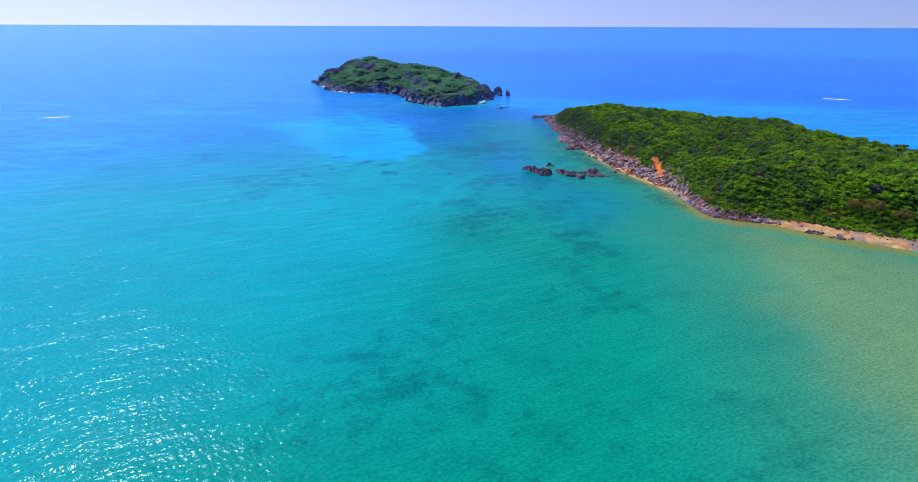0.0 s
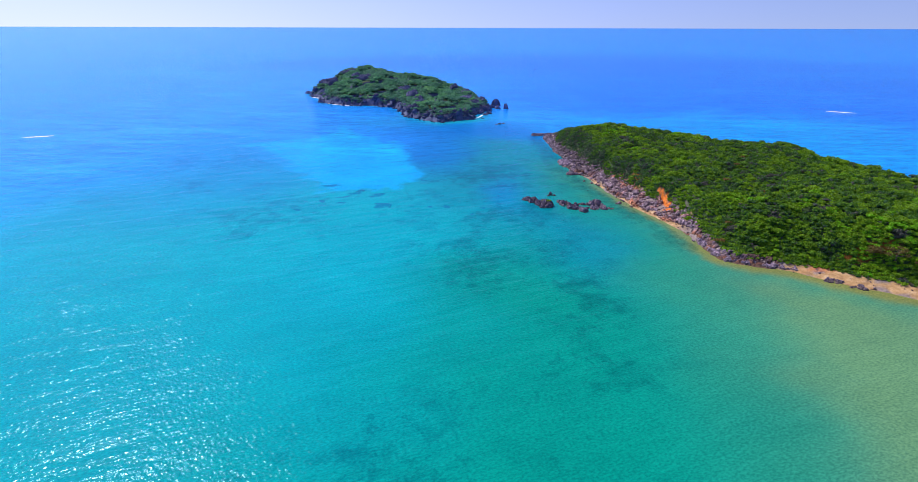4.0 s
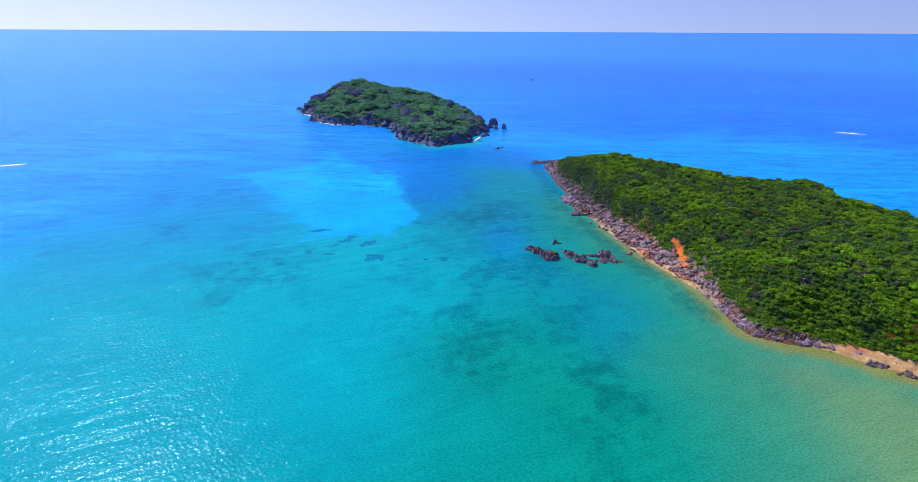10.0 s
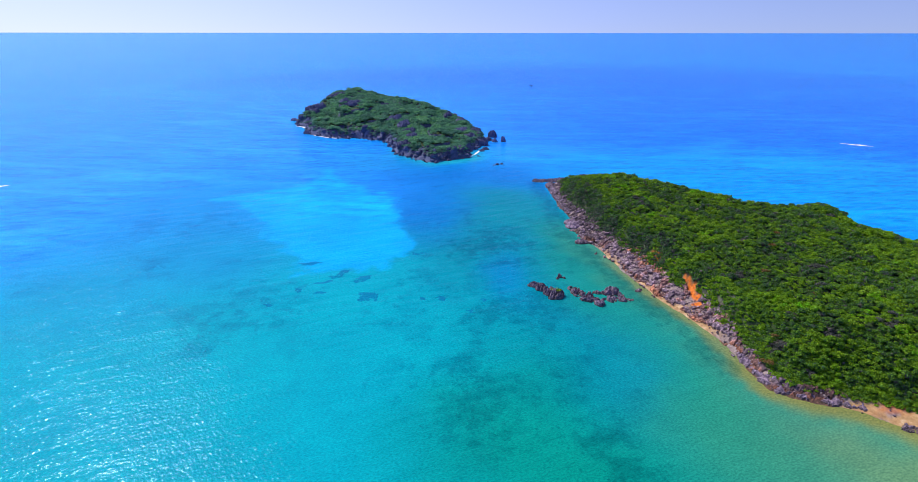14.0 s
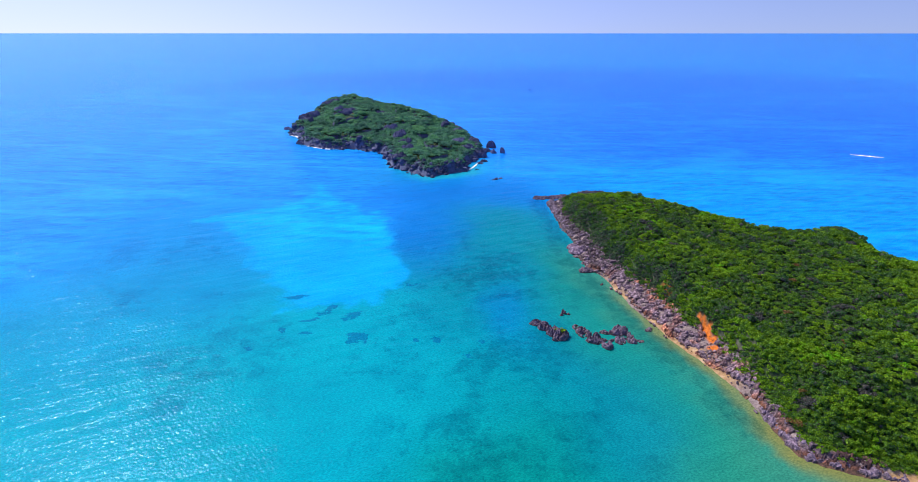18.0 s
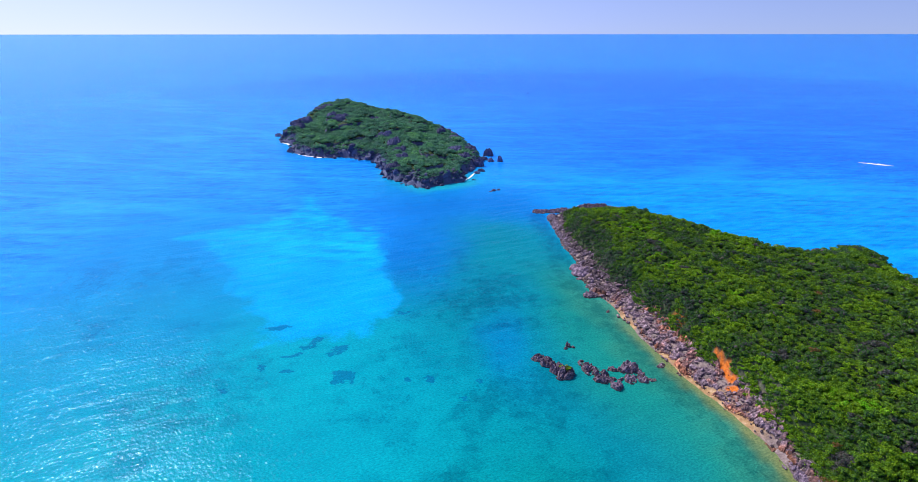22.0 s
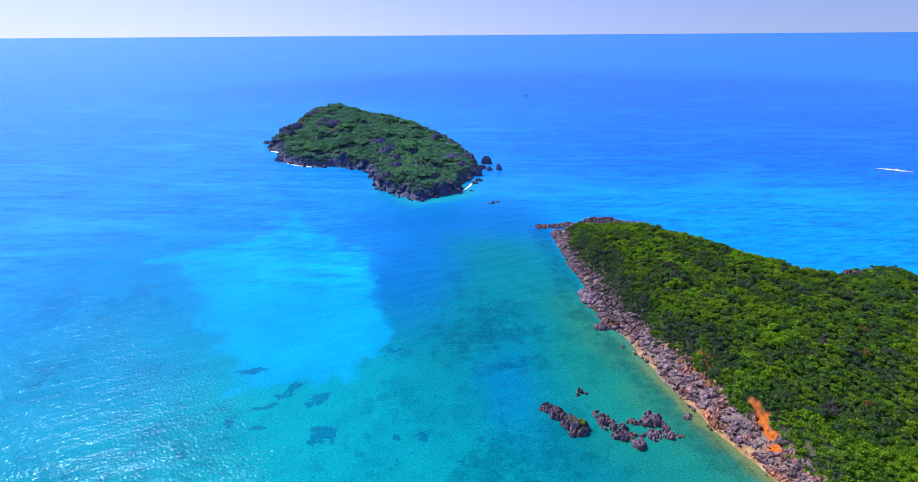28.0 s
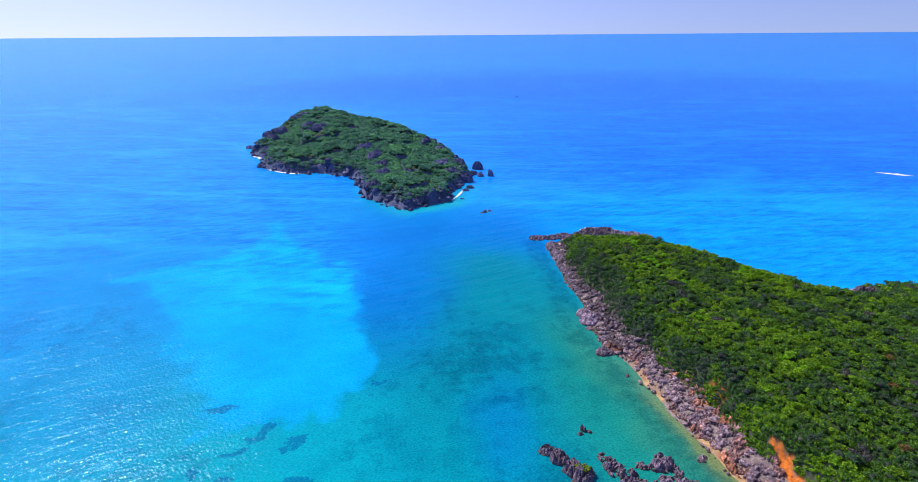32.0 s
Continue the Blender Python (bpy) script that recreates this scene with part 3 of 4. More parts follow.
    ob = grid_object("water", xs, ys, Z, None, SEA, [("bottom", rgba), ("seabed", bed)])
    return tagged(ob, "clear turquoise lagoon water turning deep blue offshore", "sea", kind="structure")


build_sea()


# ---- the land ----
def build_land(name, shape, xs, ys, label, cover, mat):
    X, Y = np.meshgrid(xs, ys, indexing="ij")
    h, d, e = shape(X, Y)
    c = np.concatenate([cover(X, Y, h, d, e), np.ones(X.shape + (1,))], -1)
    ob = grid_object(name, xs, ys, h, d > -5, mat, [("cover", c)])
    return tagged(ob, label, "island", kind="structure")


def cape_cover(X, Y, h, d, e):
    beach = ramp(X, 118, 130) * ramp(Y, 206, 198)
    n = fbm(X, Y, 4.0, 3)
    bare = ramp(e + 3 * (n - 0.5), 2.0, -0.5)
    steep = ramp(e, 9, 2) * ramp(fbm(X, Y, 8.0, 3), 0.5, 0.62)
    rock = np.clip(bare + 0.35 * steep, 0, 1)
    sand = np.clip(bare * (0.92 * beach * ramp(fbm(X + 7, Y, 5.0, 3), 0.68, 0.5) + 0.85 * ramp(fbm(X, Y + 50, 11.0, 3), 0.40, 0.54) * ramp(d + 4 * (n - 0.5), 5.5, 3.0) * ramp(Y, 340, 310) * ramp(Y, 235, 245)), 0, 1)
    bank = np.exp(-(((X - 100) / 4) ** 2 + ((Y - 300) / 6) ** 2)) + np.exp(-(((X - 150) / 22) ** 2 + ((Y - 195) / 3) ** 2))
    soil = np.clip(ramp(scar_at(X, Y, h), 0.38, 0.46) + 0.5 * ramp(bank + 0.5 * (n - 0.5), 0.4, 0.7), 0, 1)
    return np.stack([rock, sand, soil], -1)


def islet_cover(X, Y, h, d, e):
    gx, gy = np.gradient(h)
    steep = np.hypot(gx, gy)
    rock = np.clip(ramp(d, 14, 7) + ramp(steep, 1.0, 1.8), 0, 1)
    return np.stack([rock, 0 * rock, 0 * rock], -1)


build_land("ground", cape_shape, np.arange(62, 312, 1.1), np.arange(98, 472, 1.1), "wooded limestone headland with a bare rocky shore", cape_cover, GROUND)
build_land("ground", islet_shape, np.arange(-230, 70, 1.4), np.arange(516, 948, 1.4), "small wooded limestone islet ringed by dark rock", islet_cover, HAZY_GROUND)


# ---- woods ----
def canopy_spots(shape, x0, x1, y0, y1, step, lo, hi, reach):
    out = []
    gx, gy = np.meshgrid(np.arange(x0, x1, step), np.arange(y0, y1, step), indexing="ij")
    gx = gx + rng.uniform(-0.65, 0.65, gx.shape) * step
    gy = gy + rng.uniform(-0.65, 0.65, gy.shape) * step
    h, d, e = shape(gx, gy)
    rad = (lo + (hi - lo) * rng.beta(1.3, 2.2, gx.shape)) * (0.75 + 0.5 * fbm(gx, gy, 18.0, 2)) * (0.72 + 0.28 * ramp(e, 0, reach))
    kin = blocks(gx + 3 * (fbm(gx, gy, 6.0, 2) - 0.5), gy + 3 * (fbm(gx + 70, gy, 6.0, 2) - 0.5), 6.5)[0]  # trees of one kind stand together
    # trees near the bluff's edge tinted darker: its shade put into the leaves
    tint = 0.25 + 0.52 * kin + 0.6 * (fbm(gx, gy, 22.0, 3) - 0.5) + rng.normal(size=gx.shape) * 0.12 + 0.12 * ramp(gy, 255, 215) - 0.20 * ramp(e, 18, 5) * ramp(gy, 255, 275)
    tint = np.where((LATTICE[(gx / 5).astype(int) % 256, (gy / 5).astype(int) % 256] > 0.955) & (kin < 0.5), 0.02, np.clip(tint, 0.09, 1))
    tall = rng.uniform(0.8, 1.35, gx.shape)
    for v in zip(gx.ravel(), gy.ravel(), h.ravel(), rad.ravel(), tall.ravel(), tint.ravel(), e.ravel()):
        out.append(v)
    return out


def tree_height(rad, e):
    """How high the crown's underside hangs over the ground."""
    return rad * (0.25 + 0.75 * min(1, max(0, e) / 8))


SHAPES = [crown_shape(np.random.default_rng(k), 120, 0.20, 5) for k in range(8)]
FAR_SHAPES = [crown_shape(np.random.default_rng(40 + k), 125, 0.21) for k in range(6)]
NEAR_SHAPES = [crown_shape(np.random.default_rng(80 + k), 420, 0.115, 8) for k in range(6)]
BUSH_SHAPES = [crown_shape(np.random.default_rng(60 + k), 80, 0.24, 5) for k in range(5)]

RIDGE_LINE = ([245, 270, 300, 335, 350, 375, 410], [225, 215, 205, 182, 165, 148, 125])
spots, near, lee = [], [], []
for x, y, z, rad, tall, tint, e in canopy_spots(cape_shape, 70, 300, 105, 462, 1.55, 0.70, 1.85, 9):
    if e < 0.6 or (abs(y - 272) < 14 and scar_at(np.float64(x), np.float64(y), np.float64(z)) > 0.3):
        continue
    if math.hypot((x - 212) / 1.6, y - 367) < 4.2:
        continue
    if math.hypot(x - 164, y - 190.5) < 4.2 or math.hypot(x - 171.5, y - 185.5) < 3:
        continue
    spot = (x, y, z + tree_height(rad, e) - 0.5 + rng.uniform(-0.5, 0.6) + 1.9 * (float(value_noise(np.float64(x / 5), np.float64(y / 5))) - 0.5), rad, tall, tint)
    if e < 4.0 and y < 345 and x < 190:
        near.append(spot)
    elif x > np.interp(y, *RIDGE_LINE) + 12 or y < 165:
        if rng.random() < 0.6:
            lee.append((x, y, spot[2], rad * 1.25, tall, tint))
    else:
        spots.append(spot)
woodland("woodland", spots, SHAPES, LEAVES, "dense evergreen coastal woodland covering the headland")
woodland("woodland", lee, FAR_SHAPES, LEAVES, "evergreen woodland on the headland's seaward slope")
bushes = []
for x, y, z, rad, tall, tint, e in canopy_spots(cape_shape, 70, 180, 165, 460, 1.12, 0.75, 1.6, 3):
    if -1.2 < e < (24 if x > 104 and y < 262 else 10) and not (abs(y - 272) < 14 and scar_at(np.float64(x), np.float64(y), np.float64(z)) > 0.38) and rng.random() < (0.75 if y < 262 else 0.4) + 0.4 * min(1.5, e):
        bushes.append((x, y, z - 0.1, rad, tall, tint))
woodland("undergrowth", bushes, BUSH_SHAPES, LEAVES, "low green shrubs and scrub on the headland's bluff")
CRAGS = [(-68, 691, 10, 9), (-55, 666, 9, 9), (-47, 640, 8, 8), (-43, 608, 8, 8), (-47, 568, 8, 6), (-131, 771, 12, 8), (-143, 776, 7, 7), (-91, 781, 8, 6),
         (-4, 718, 6, 8), (11, 694, 6, 6), (10, 628, 9, 6), (18, 606, 8, 6), (26, 650, 8, 6), (31, 603, 7.5, 9), (-167, 860, 10, 7), (-174, 846, 9, 7),
         (-181, 789, 10, 10), (-178, 746, 9, 9), (-76, 831, 5, 4), (-186, 765, 8, 8)]
spots = []
for x, y, z, rad, tall, tint, e in canopy_spots(islet_shape, -215, 50, 535, 930, 3.0, 1.3, 4.0, 10):
    if e < 3 * rng.random() or any(math.hypot(x - cx, (y - cy) * 1.4) < 0.75 * s for cx, cy, s, _ in CRAGS) or value_noise(np.float64(x / 14 + 3), np.float64(y / 14)) > 0.90 or (x < -172 and y < 850 and rng.random() < 0.7):
        continue
    spots.append((x, y, z + 0.35 * rad, rad, tall * 0.85, tint * 0.8))
for x, y, z, rad, tall, tint, e in canopy_spots(islet_shape, -215, 50, 528, 930, 2.5, 0.9, 2.0, 8):
    if -1 < e < 12 and rng.random() < 0.5:
        spots.append((x, y, z + 0.1, rad, tall * 0.85, tint * 0.8))
woodland("woodland", spots, FAR_SHAPES, HAZY_SCRUB, "low wind-clipped green scrub covering the islet, tinted blue for haze")


def tree_master(k, shape, tint, mat=None, label="low evergreen tree with a dense rounded crown at the wood's edge"):
    """Trunk with limbs, and a crown; one unit in crown radius, foot at the origin."""
    r = np.random.default_rng(200 + k)
    root = tagged(new("tree"), label, "tree", "trees along the wood's edge")
    bm = bmesh.new()

    def limb(a, b, ra, rb):
        a, b = Vector(a), Vector(b)
        q = (b - a).to_track_quat("Z", "Y").to_matrix().to_4x4()
        bmesh.ops.create_cone(bm, cap_ends=True, segments=7, radius1=ra, radius2=rb, depth=(b - a).length,
                              matrix=Matrix.Translation((a + b) / 2) @ q)

    limb((0, 0, -0.3), (0.04, 0.02, 0.75), 0.09, 0.055)
    for i in range(5):
        a = 1.26 * i + r.random()
        limb((0.03, 0.01, 0.5 + 0.05 * i), (0.5 * math.cos(a), 0.5 * math.sin(a), 1.0 + 0.2 * r.random()), 0.045, 0.015)
    me = bpy.data.meshes.new("trunk")
    bm.to_mesh(me)
    bm.free()
    me.materials.append(BARK)
    new("trunk", me).parent = root
    s = shape + np.array([0, 0, 0.6])
    # darkened core inside the crown, in place of its inner shade
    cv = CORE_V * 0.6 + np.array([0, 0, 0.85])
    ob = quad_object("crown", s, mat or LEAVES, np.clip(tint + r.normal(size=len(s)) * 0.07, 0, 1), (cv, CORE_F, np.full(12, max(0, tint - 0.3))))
    ob.parent = root
    return root


masters = [tree_master(k, NEAR_SHAPES[k], (0.12, 0.3, 0.45, 0.6, 0.75, 0.92)[k]) for k in range(6)]
near.sort(key=lambda s: s[1])
used = set()
rest = []
for i, (x, y, z, rad, tall, tint) in enumerate(near):
    if i % max(1, len(near) // 290) and len(near) > 290:
        rest.append((x, y, z, rad, tall, tint))
        continue
    k = min(5, int(tint * 6))
    m = Matrix.LocRotScale((x, y, z - 0.6 * rad * tall), Euler((0, 0, rng.random() * 6.28)), (rad, rad, rad * tall))
    if k in used:
        ob = copy_thing(masters[k], m)
        ob.matrix_basis = m
    else:
        used.add(k)
        masters[k].matrix_basis = m
if rest:
    woodland("woodland", rest, SHAPES, LEAVES, "dense evergreen bushes along the headland's rocky edge")


# ---- rocks ----
BOULDERS, DARK_BOULDERS = [], []
for k in range(20):
    me = bpy.data.meshes.new("boulder")
    me.from_pydata([tuple(v) for v in boulder_shape(np.random.default_rng(300 + k))], [], [tuple(f) for f in ICO_F])
    me.materials.append(LIMESTONE if k < 10 else KARST)
    (BOULDERS if k < 10 else DARK_BOULDERS).append(me)
RUBBLE = [boulder_shape(np.random.default_rng(330 + k)) for k in range(6)]


def rubble(name, stones, mat, label):
    """Many small stones in one mesh: x, y, z, radius."""
    vs, fs = [], []
    for i, (x, y, z, s) in enumerate(stones):
        k = CORE_V * (1 + 0.35 * (rng.random((12, 1)) - 0.5)) * (s, s * rng.uniform(0.6, 1), s * 0.7)
        vs.append(k @ turn_z(rng.random() * 6.28).T + (x, y, z))
        fs.append(CORE_F + 12 * i)
    ob = mesh_object(name, np.concatenate(vs).tolist(), np.concatenate(fs).tolist(), mat)
    return tagged(ob, label, "rocks", kind="stuff")


def boulder(x, y, z, s, label="angular pale grey limestone boulder on the rocky shore", group="shore boulders"):
    dark = y > 345 + rng.uniform(-12, 12) or y < 238 + rng.uniform(-8, 8)
    ob = new("boulder", (DARK_BOULDERS if dark else BOULDERS)[rng.integers(10)])
    ob.matrix_basis = Matrix.LocRotScale((x, y, z), Euler((rng.uniform(-.3, .3), rng.uniform(-.3, .3), rng.random() * 6.28)),
                                         (s, s * rng.uniform(0.8, 1.1), s * rng.uniform(0.75, 1.1)))
    return tagged(ob, label if not dark else "angular dark limestone boulder on the rocky shore", "boulder", group)


def build_shelf():
    """The broken slabs of the bare shore, between the water and the first bushes."""
    xs, ys = np.arange(64, 150, 0.45), np.arange(186, 462, 0.45)
    X, Y = np.meshgrid(xs, ys, indexing="ij")
    h, d, e = cape_shape(X, Y)
    jx, jy = X + 0.9 * (fbm(X, Y, 1.6, 2) - 0.5), Y + 0.9 * (fbm(X + 31, Y, 1.6, 2) - 0.5)
    own, crack, ox, oy = blocks(jx, jy, 2.9)
    own2, crack2, ox2, oy2 = blocks(jx + 50, jy, 1.25)
    lump = 2.1 * (own - 0.35) * ramp(crack, 0.0, 0.16) + 0.6 * (own2 - 0.4) * ramp(crack2, 0, 0.3) + 0.35 * (own2 - 0.5) * ox + 0.35 * (own - 0.5) * oy
    lump -= 1.1 * ramp(crack, 0.12, 0.0) + 0.35 * ramp(crack2, 0.12, 0.0)
    lump *= 0.55 + 0.45 * ramp(Y, 228, 246)
    dry = ramp(fbm(X, Y, 9.0, 3), 0.36, 0.5)  # here and there the slabs give way to sand
    z = h + lump * ramp(d, -1.0, 2.0) + 0.25 - 1.6 * ramp(d, 2.5, -0.5) * (1 - dry) * ramp(Y, 345, 320)
    back = 0.9 + 4.5 * (fbm(X, Y, 12.0, 3) - 0.4)
    keep = (scar_at(X, Y, h) < 0.34) & ((d > back) | (Y < 236) | (Y > 335)) & (d > -1.5) & (e < np.where(Y < 240, 1.0, 2.5)) & (e + 4 * own < 5.0) & ~((X > 127) & (Y < 200))
    shade = (0.5 + 0.95 * own2 * (0.4 + 0.6 * own)) * (0.48 + 0.5 * ramp(Y, 226, 246) - 0.56 * ramp(Y, 318, 348))
    shade = shade * np.where((own2 > 0.72) & (own > 0.35), 1.28, 1.0)
    warm = 0.55 * ramp(fbm(X, Y, 5.0, 3), 0.50, 0.64) * ramp(Y, 350, 320)
    warm = np.clip(warm + 0.9 * ramp(d + 3 * (fbm(X, Y, 4.0, 3) - 0.5), 2.6, 1.0) * ramp(Y, 350, 335) + 0.7 * ramp(e + 4 * (fbm(X + 9, Y, 5.0, 3) - 0.5), -2.5, 0.5) * ramp(Y, 280, 290) * ramp(Y, 322, 312), 0, 1)
    col = np.stack([shade * (1 + 0.5 * warm), shade * (1 - 0.15 * warm), shade * (1 - 0.6 * warm), np.ones(X.shape)], -1)
    ob = grid_object("rock_shelf", xs, ys, z, keep, SLABS, [("slab", col)])
    ob.data.polygons.foreach_set("use_smooth", np.zeros(len(ob.data.polygons), bool))
    tagged(ob, "shelf of broken pinkish-grey limestone slabs along the shore", "rock shelf", kind="structure")


build_shelf()


def shore_stones():
    stones, count = [], 0
    n = 7000
    px, py = rng.uniform(66, 172, n), rng.uniform(168, 456, n)
    h, d, e = cape_shape(px, py)
    for x, y, z, dd, ee in zip(px, py, h, d, e):
        if dd < -1.5 or ee > 1.5 or x > 165 or (abs(y - 272) < 14 and scar_at(np.float64(x), np.float64(y), np.float64(z)) > 0.34):
            continue
        beach = x > 126 and y < 203
        if beach and rng.random() < 0.88:
            continue
        if y < 240 and rng.random() < 0.6:
            continue
        low = dd < 2.2 and y < 330
        if low and rng.random() < 0.72:
            continue
        s = 0.25 + rng.gamma(2.0, 0.33)
        if s > 0.85 and count < 290:
            s = min(s, 1.2 if beach else 2.4)
            boulder(x, y, z + 0.3 + 0.15 * s, s)
            count += 1
        else:
            stones.append((x, y, z + 0.35, min(s, 1.0) * 0.8))
    n = 7000
    px, py = rng.uniform(66, 172, n), rng.uniform(168, 456, n)
    h, d, e = cape_shape(px, py)
    for x, y, z, dd, ee in zip(px, py, h, d, e):
        if -0.5 < dd and ee < 1 and not (x > 126 and y < 203 and rng.random() < 0.72) and not (dd < 2 and rng.random() < 0.6):
            stones.append((x, y, z + 0.25, rng.uniform(0.2, 0.5)))
    rubble("shore_rubble", stones, LIMESTONE, "pale grey limestone rubble strewn along the shore")


shore_stones()


def karst(name, blobs, mat, label, category="rock", step=0.3, spiky=0.6, base=-0.6, group="", gaps=0.0):
    """Pitted rock standing out of the water: a sum of lobes (x, y, reach, reach, height), eaten into spikes."""
    x0, x1 = min(b[0] - b[2] for b in blobs) - 1, max(b[0] + b[2] for b in blobs) + 1
    y0, y1 = min(b[1] - b[3] for b in blobs) - 1, max(b[1] + b[3] for b in blobs) + 1
    xs, ys = np.arange(x0, x1, step), np.arange(y0, y1, step)
    X, Y = np.meshgrid(xs, ys, indexing="ij")
    jx, jy = X + 1.6 * (fbm(X, Y, 2.2, 3) - 0.5), Y + 1.6 * (fbm(X + 60, Y, 2.2, 3) - 0.5)
    top = np.full(X.shape, -9.0)
    for bx, by, rx, ry, hh in blobs:
        q = 1 - ((jx - bx) / rx) ** 2 - ((jy - by) / ry) ** 2
        top = np.maximum(top, np.where(q > 0, hh * np.abs(q) ** 0.35, -9 + 0 * q))
    ridged = 1 - np.abs(2 * fbm(X, Y, 1.9, 3) - 1) * 2.4
    spike = np.abs(2 * value_noise(X / 0.8, Y / 0.8) - 1) + np.abs(2 * value_noise(X / 1.5 + 9, Y / 1.5) - 1)
    h = np.where(top > -5, np.maximum(top * (1 - spiky + spiky * ridged) + spiky * 1.3 * (spike - 0.9), base * 0.3), base)
    h = np.where(fbm(X + 17, Y, 2.4, 3) < gaps, base, h)
    ob = grid_object(name, xs, ys, h, h > base, mat)
    ob.data.polygons.foreach_set("use_smooth", np.zeros(len(ob.data.polygons), bool))
    return tagged(ob, label, category, group)


karst("sea_rock", [(38, 284, 2.6, 2.2, 2.2), (41.6, 280.8, 3.4, 3.0, 3.2), (44.4, 276.6, 3.2, 3.4, 3.2), (47, 273.8, 3.6, 3.4, 3.6), (45.5, 271.8, 2.6, 1.8, 2.0)], KARST,
      "long spiky purple-grey karst rock with a green tuft, in the lagoon", spiky=0.72, gaps=0.2)
karst("sea_rock", [(55.6, 280.6, 2.2, 2.0, 1.9), (56.4, 276.6, 2.6, 4.0, 2.3), (59.0, 275.6, 2.6, 2.0, 1.5), (61, 273.4, 3.2, 2.8, 2.3), (60.3, 270.4, 3.2, 2.8, 2.4), (63.6, 270.4, 2.4, 1.6, 1.3)], KARST,
      "low ragged karst reef rock breaking the lagoon surface", spiky=0.75, gaps=0.2)
karst("sea_rock", [(73.4, 276.6, 3.4, 3.8, 3.0), (67.8, 276.4, 3.8, 1.5, 1.2), (70.8, 275.2, 2.4, 1.8, 1.3), (71.2, 269.8, 2.4, 2.6, 1.8), (74.8, 270.6, 2.6, 1.5, 1.3), (77.0, 269.3, 2.8, 2.0, 1.7), (79.6, 269.4, 2.0, 1.4, 1.3), (76.6, 273, 1.4, 1.5, 1.5)], KARST,
      "brown-grey karst rock with low arms beside the reef rock", spiky=0.75, gaps=0.2)
karst("sea_rock", [(64.9, 265.8, 2.4, 2.6, 2.3), (63.8, 268.4, 1.6, 1.4, 1.2)], KARST, "squat purple-grey karst rock off the reef's end", step=0.25, spiky=0.6)
karst("sea_rock", [(67.2, 270.0, 1.2, 1.1, 1.3)], KARST, "small brown karst rock amid the reef", step=0.25, spiky=0.6)
karst("sea_rock", [(52.3, 293, 1.0, 1.1, 2.0), (54, 291.5, 1.3, 0.8, 0.8), (50.6, 290.8, 1.0, 0.9, 0.6)], KARST, "small pointed rock in the shallows", step=0.25)
karst("sea_rock", [(86.4, 278, 1.6, 1.5, 1.1)], KARST, "small dark rock off the sandy shore", step=0.25)
# the flat reef off the cape, and the ledges
karst("reef_rock", [(70, 465, 6, 4, 1.8), (78, 465, 6, 4, 2.2), (88, 466, 8, 5, 2.0)], KARST, "flat-topped purple-brown reef rock off the cape")
karst("reef_rock", [(99, 468, 5, 5, 2.6), (108, 471, 9, 8, 3.2), (117, 474, 7, 6, 2.8)], KARST, "broad purple-brown reef rock washed by the sea")
karst("reef_rock", [(124, 470, 6, 4, 2.2), (132, 467, 7, 4, 2.2), (140, 463, 6, 3.5, 1.8)], KARST, "low reef rock behind the cape")
karst("cape_ledge", [(77, 449, 5, 7, 2.8), (77, 436, 4, 9, 3.0), (77, 421, 4, 10, 3.0), (78, 405, 4, 10, 2.6), (79, 392, 4, 8, 2.6)], KARST,
      "undercut limestone ledge along the cape", "ledge", step=0.6, spiky=0.3)
karst("shore_rock", [(75, 362, 5.5, 5, 3.4), (74, 368, 4, 4, 2.8)], KARST, "large grey limestone block at the water's edge", step=0.5, spiky=0.3)
karst("shore_rock", [(77.5, 347, 3, 2.6, 1.8)], KARST, "grey limestone block at the water's edge", step=0.4, spiky=0.35)
karst("shore_rock", [(73.5, 337, 3.8, 3.0, 2.0)], KARST, "low rock lying just off the shore", step=0.4, spiky=0.35)
karst("shore_rock", [(78, 321, 1.3, 1.2, 0.8)], KARST, "small dark rock just off the shore", step=0.3)
karst("shore_ledge", [(107.2, 222, 2.2, 6, 1.7), (108.2, 213, 2.4, 6, 1.9), (111.5, 206, 4.5, 2.6, 1.9), (118, 203, 5, 2.4, 1.8), (124, 200, 4, 2.2, 1.5)], KARST,
      "dark grey limestone ledge at the shore's corner", "ledge", step=0.5, spiky=0.4)
karst("shore_rock", [(131, 197, 2.4, 2.2, 1.5), (128, 198, 2, 1.6, 1.2)], KARST, "dark rock at the end of the ledge", step=0.4)
karst("beach_rock", [(139.5, 187.5, 2.6, 1.8, 1.0), (142, 186.5, 1.8, 1.5, 0.9)], KARST, "low brown rock on the sandy beach", step=0.35)
karst("beach_rock", [(147, 181.5, 2.6, 1.8, 1.0), (150.5, 181.5, 2.2, 1.6, 1.1), (143.5, 182, 1.2, 0.8, 0.5)], KARST, "low brown rock on the sandy beach", step=0.35)
karst("headland_crag", [(209, 369, 4, 3.5, 11), (213, 367, 4.5, 4, 11.5), (218, 364, 4, 3, 9.5), (206, 372, 3, 3, 8)], KARST, "bare grey limestone crag on the far shore", "crag", step=0.6, spiky=0.35)
PALE = rock_material("pale_cliff", (0.20, 0.12, 0.07), (0.44, 0.32, 0.22), (0.66, 0.55, 0.45), tide=False)
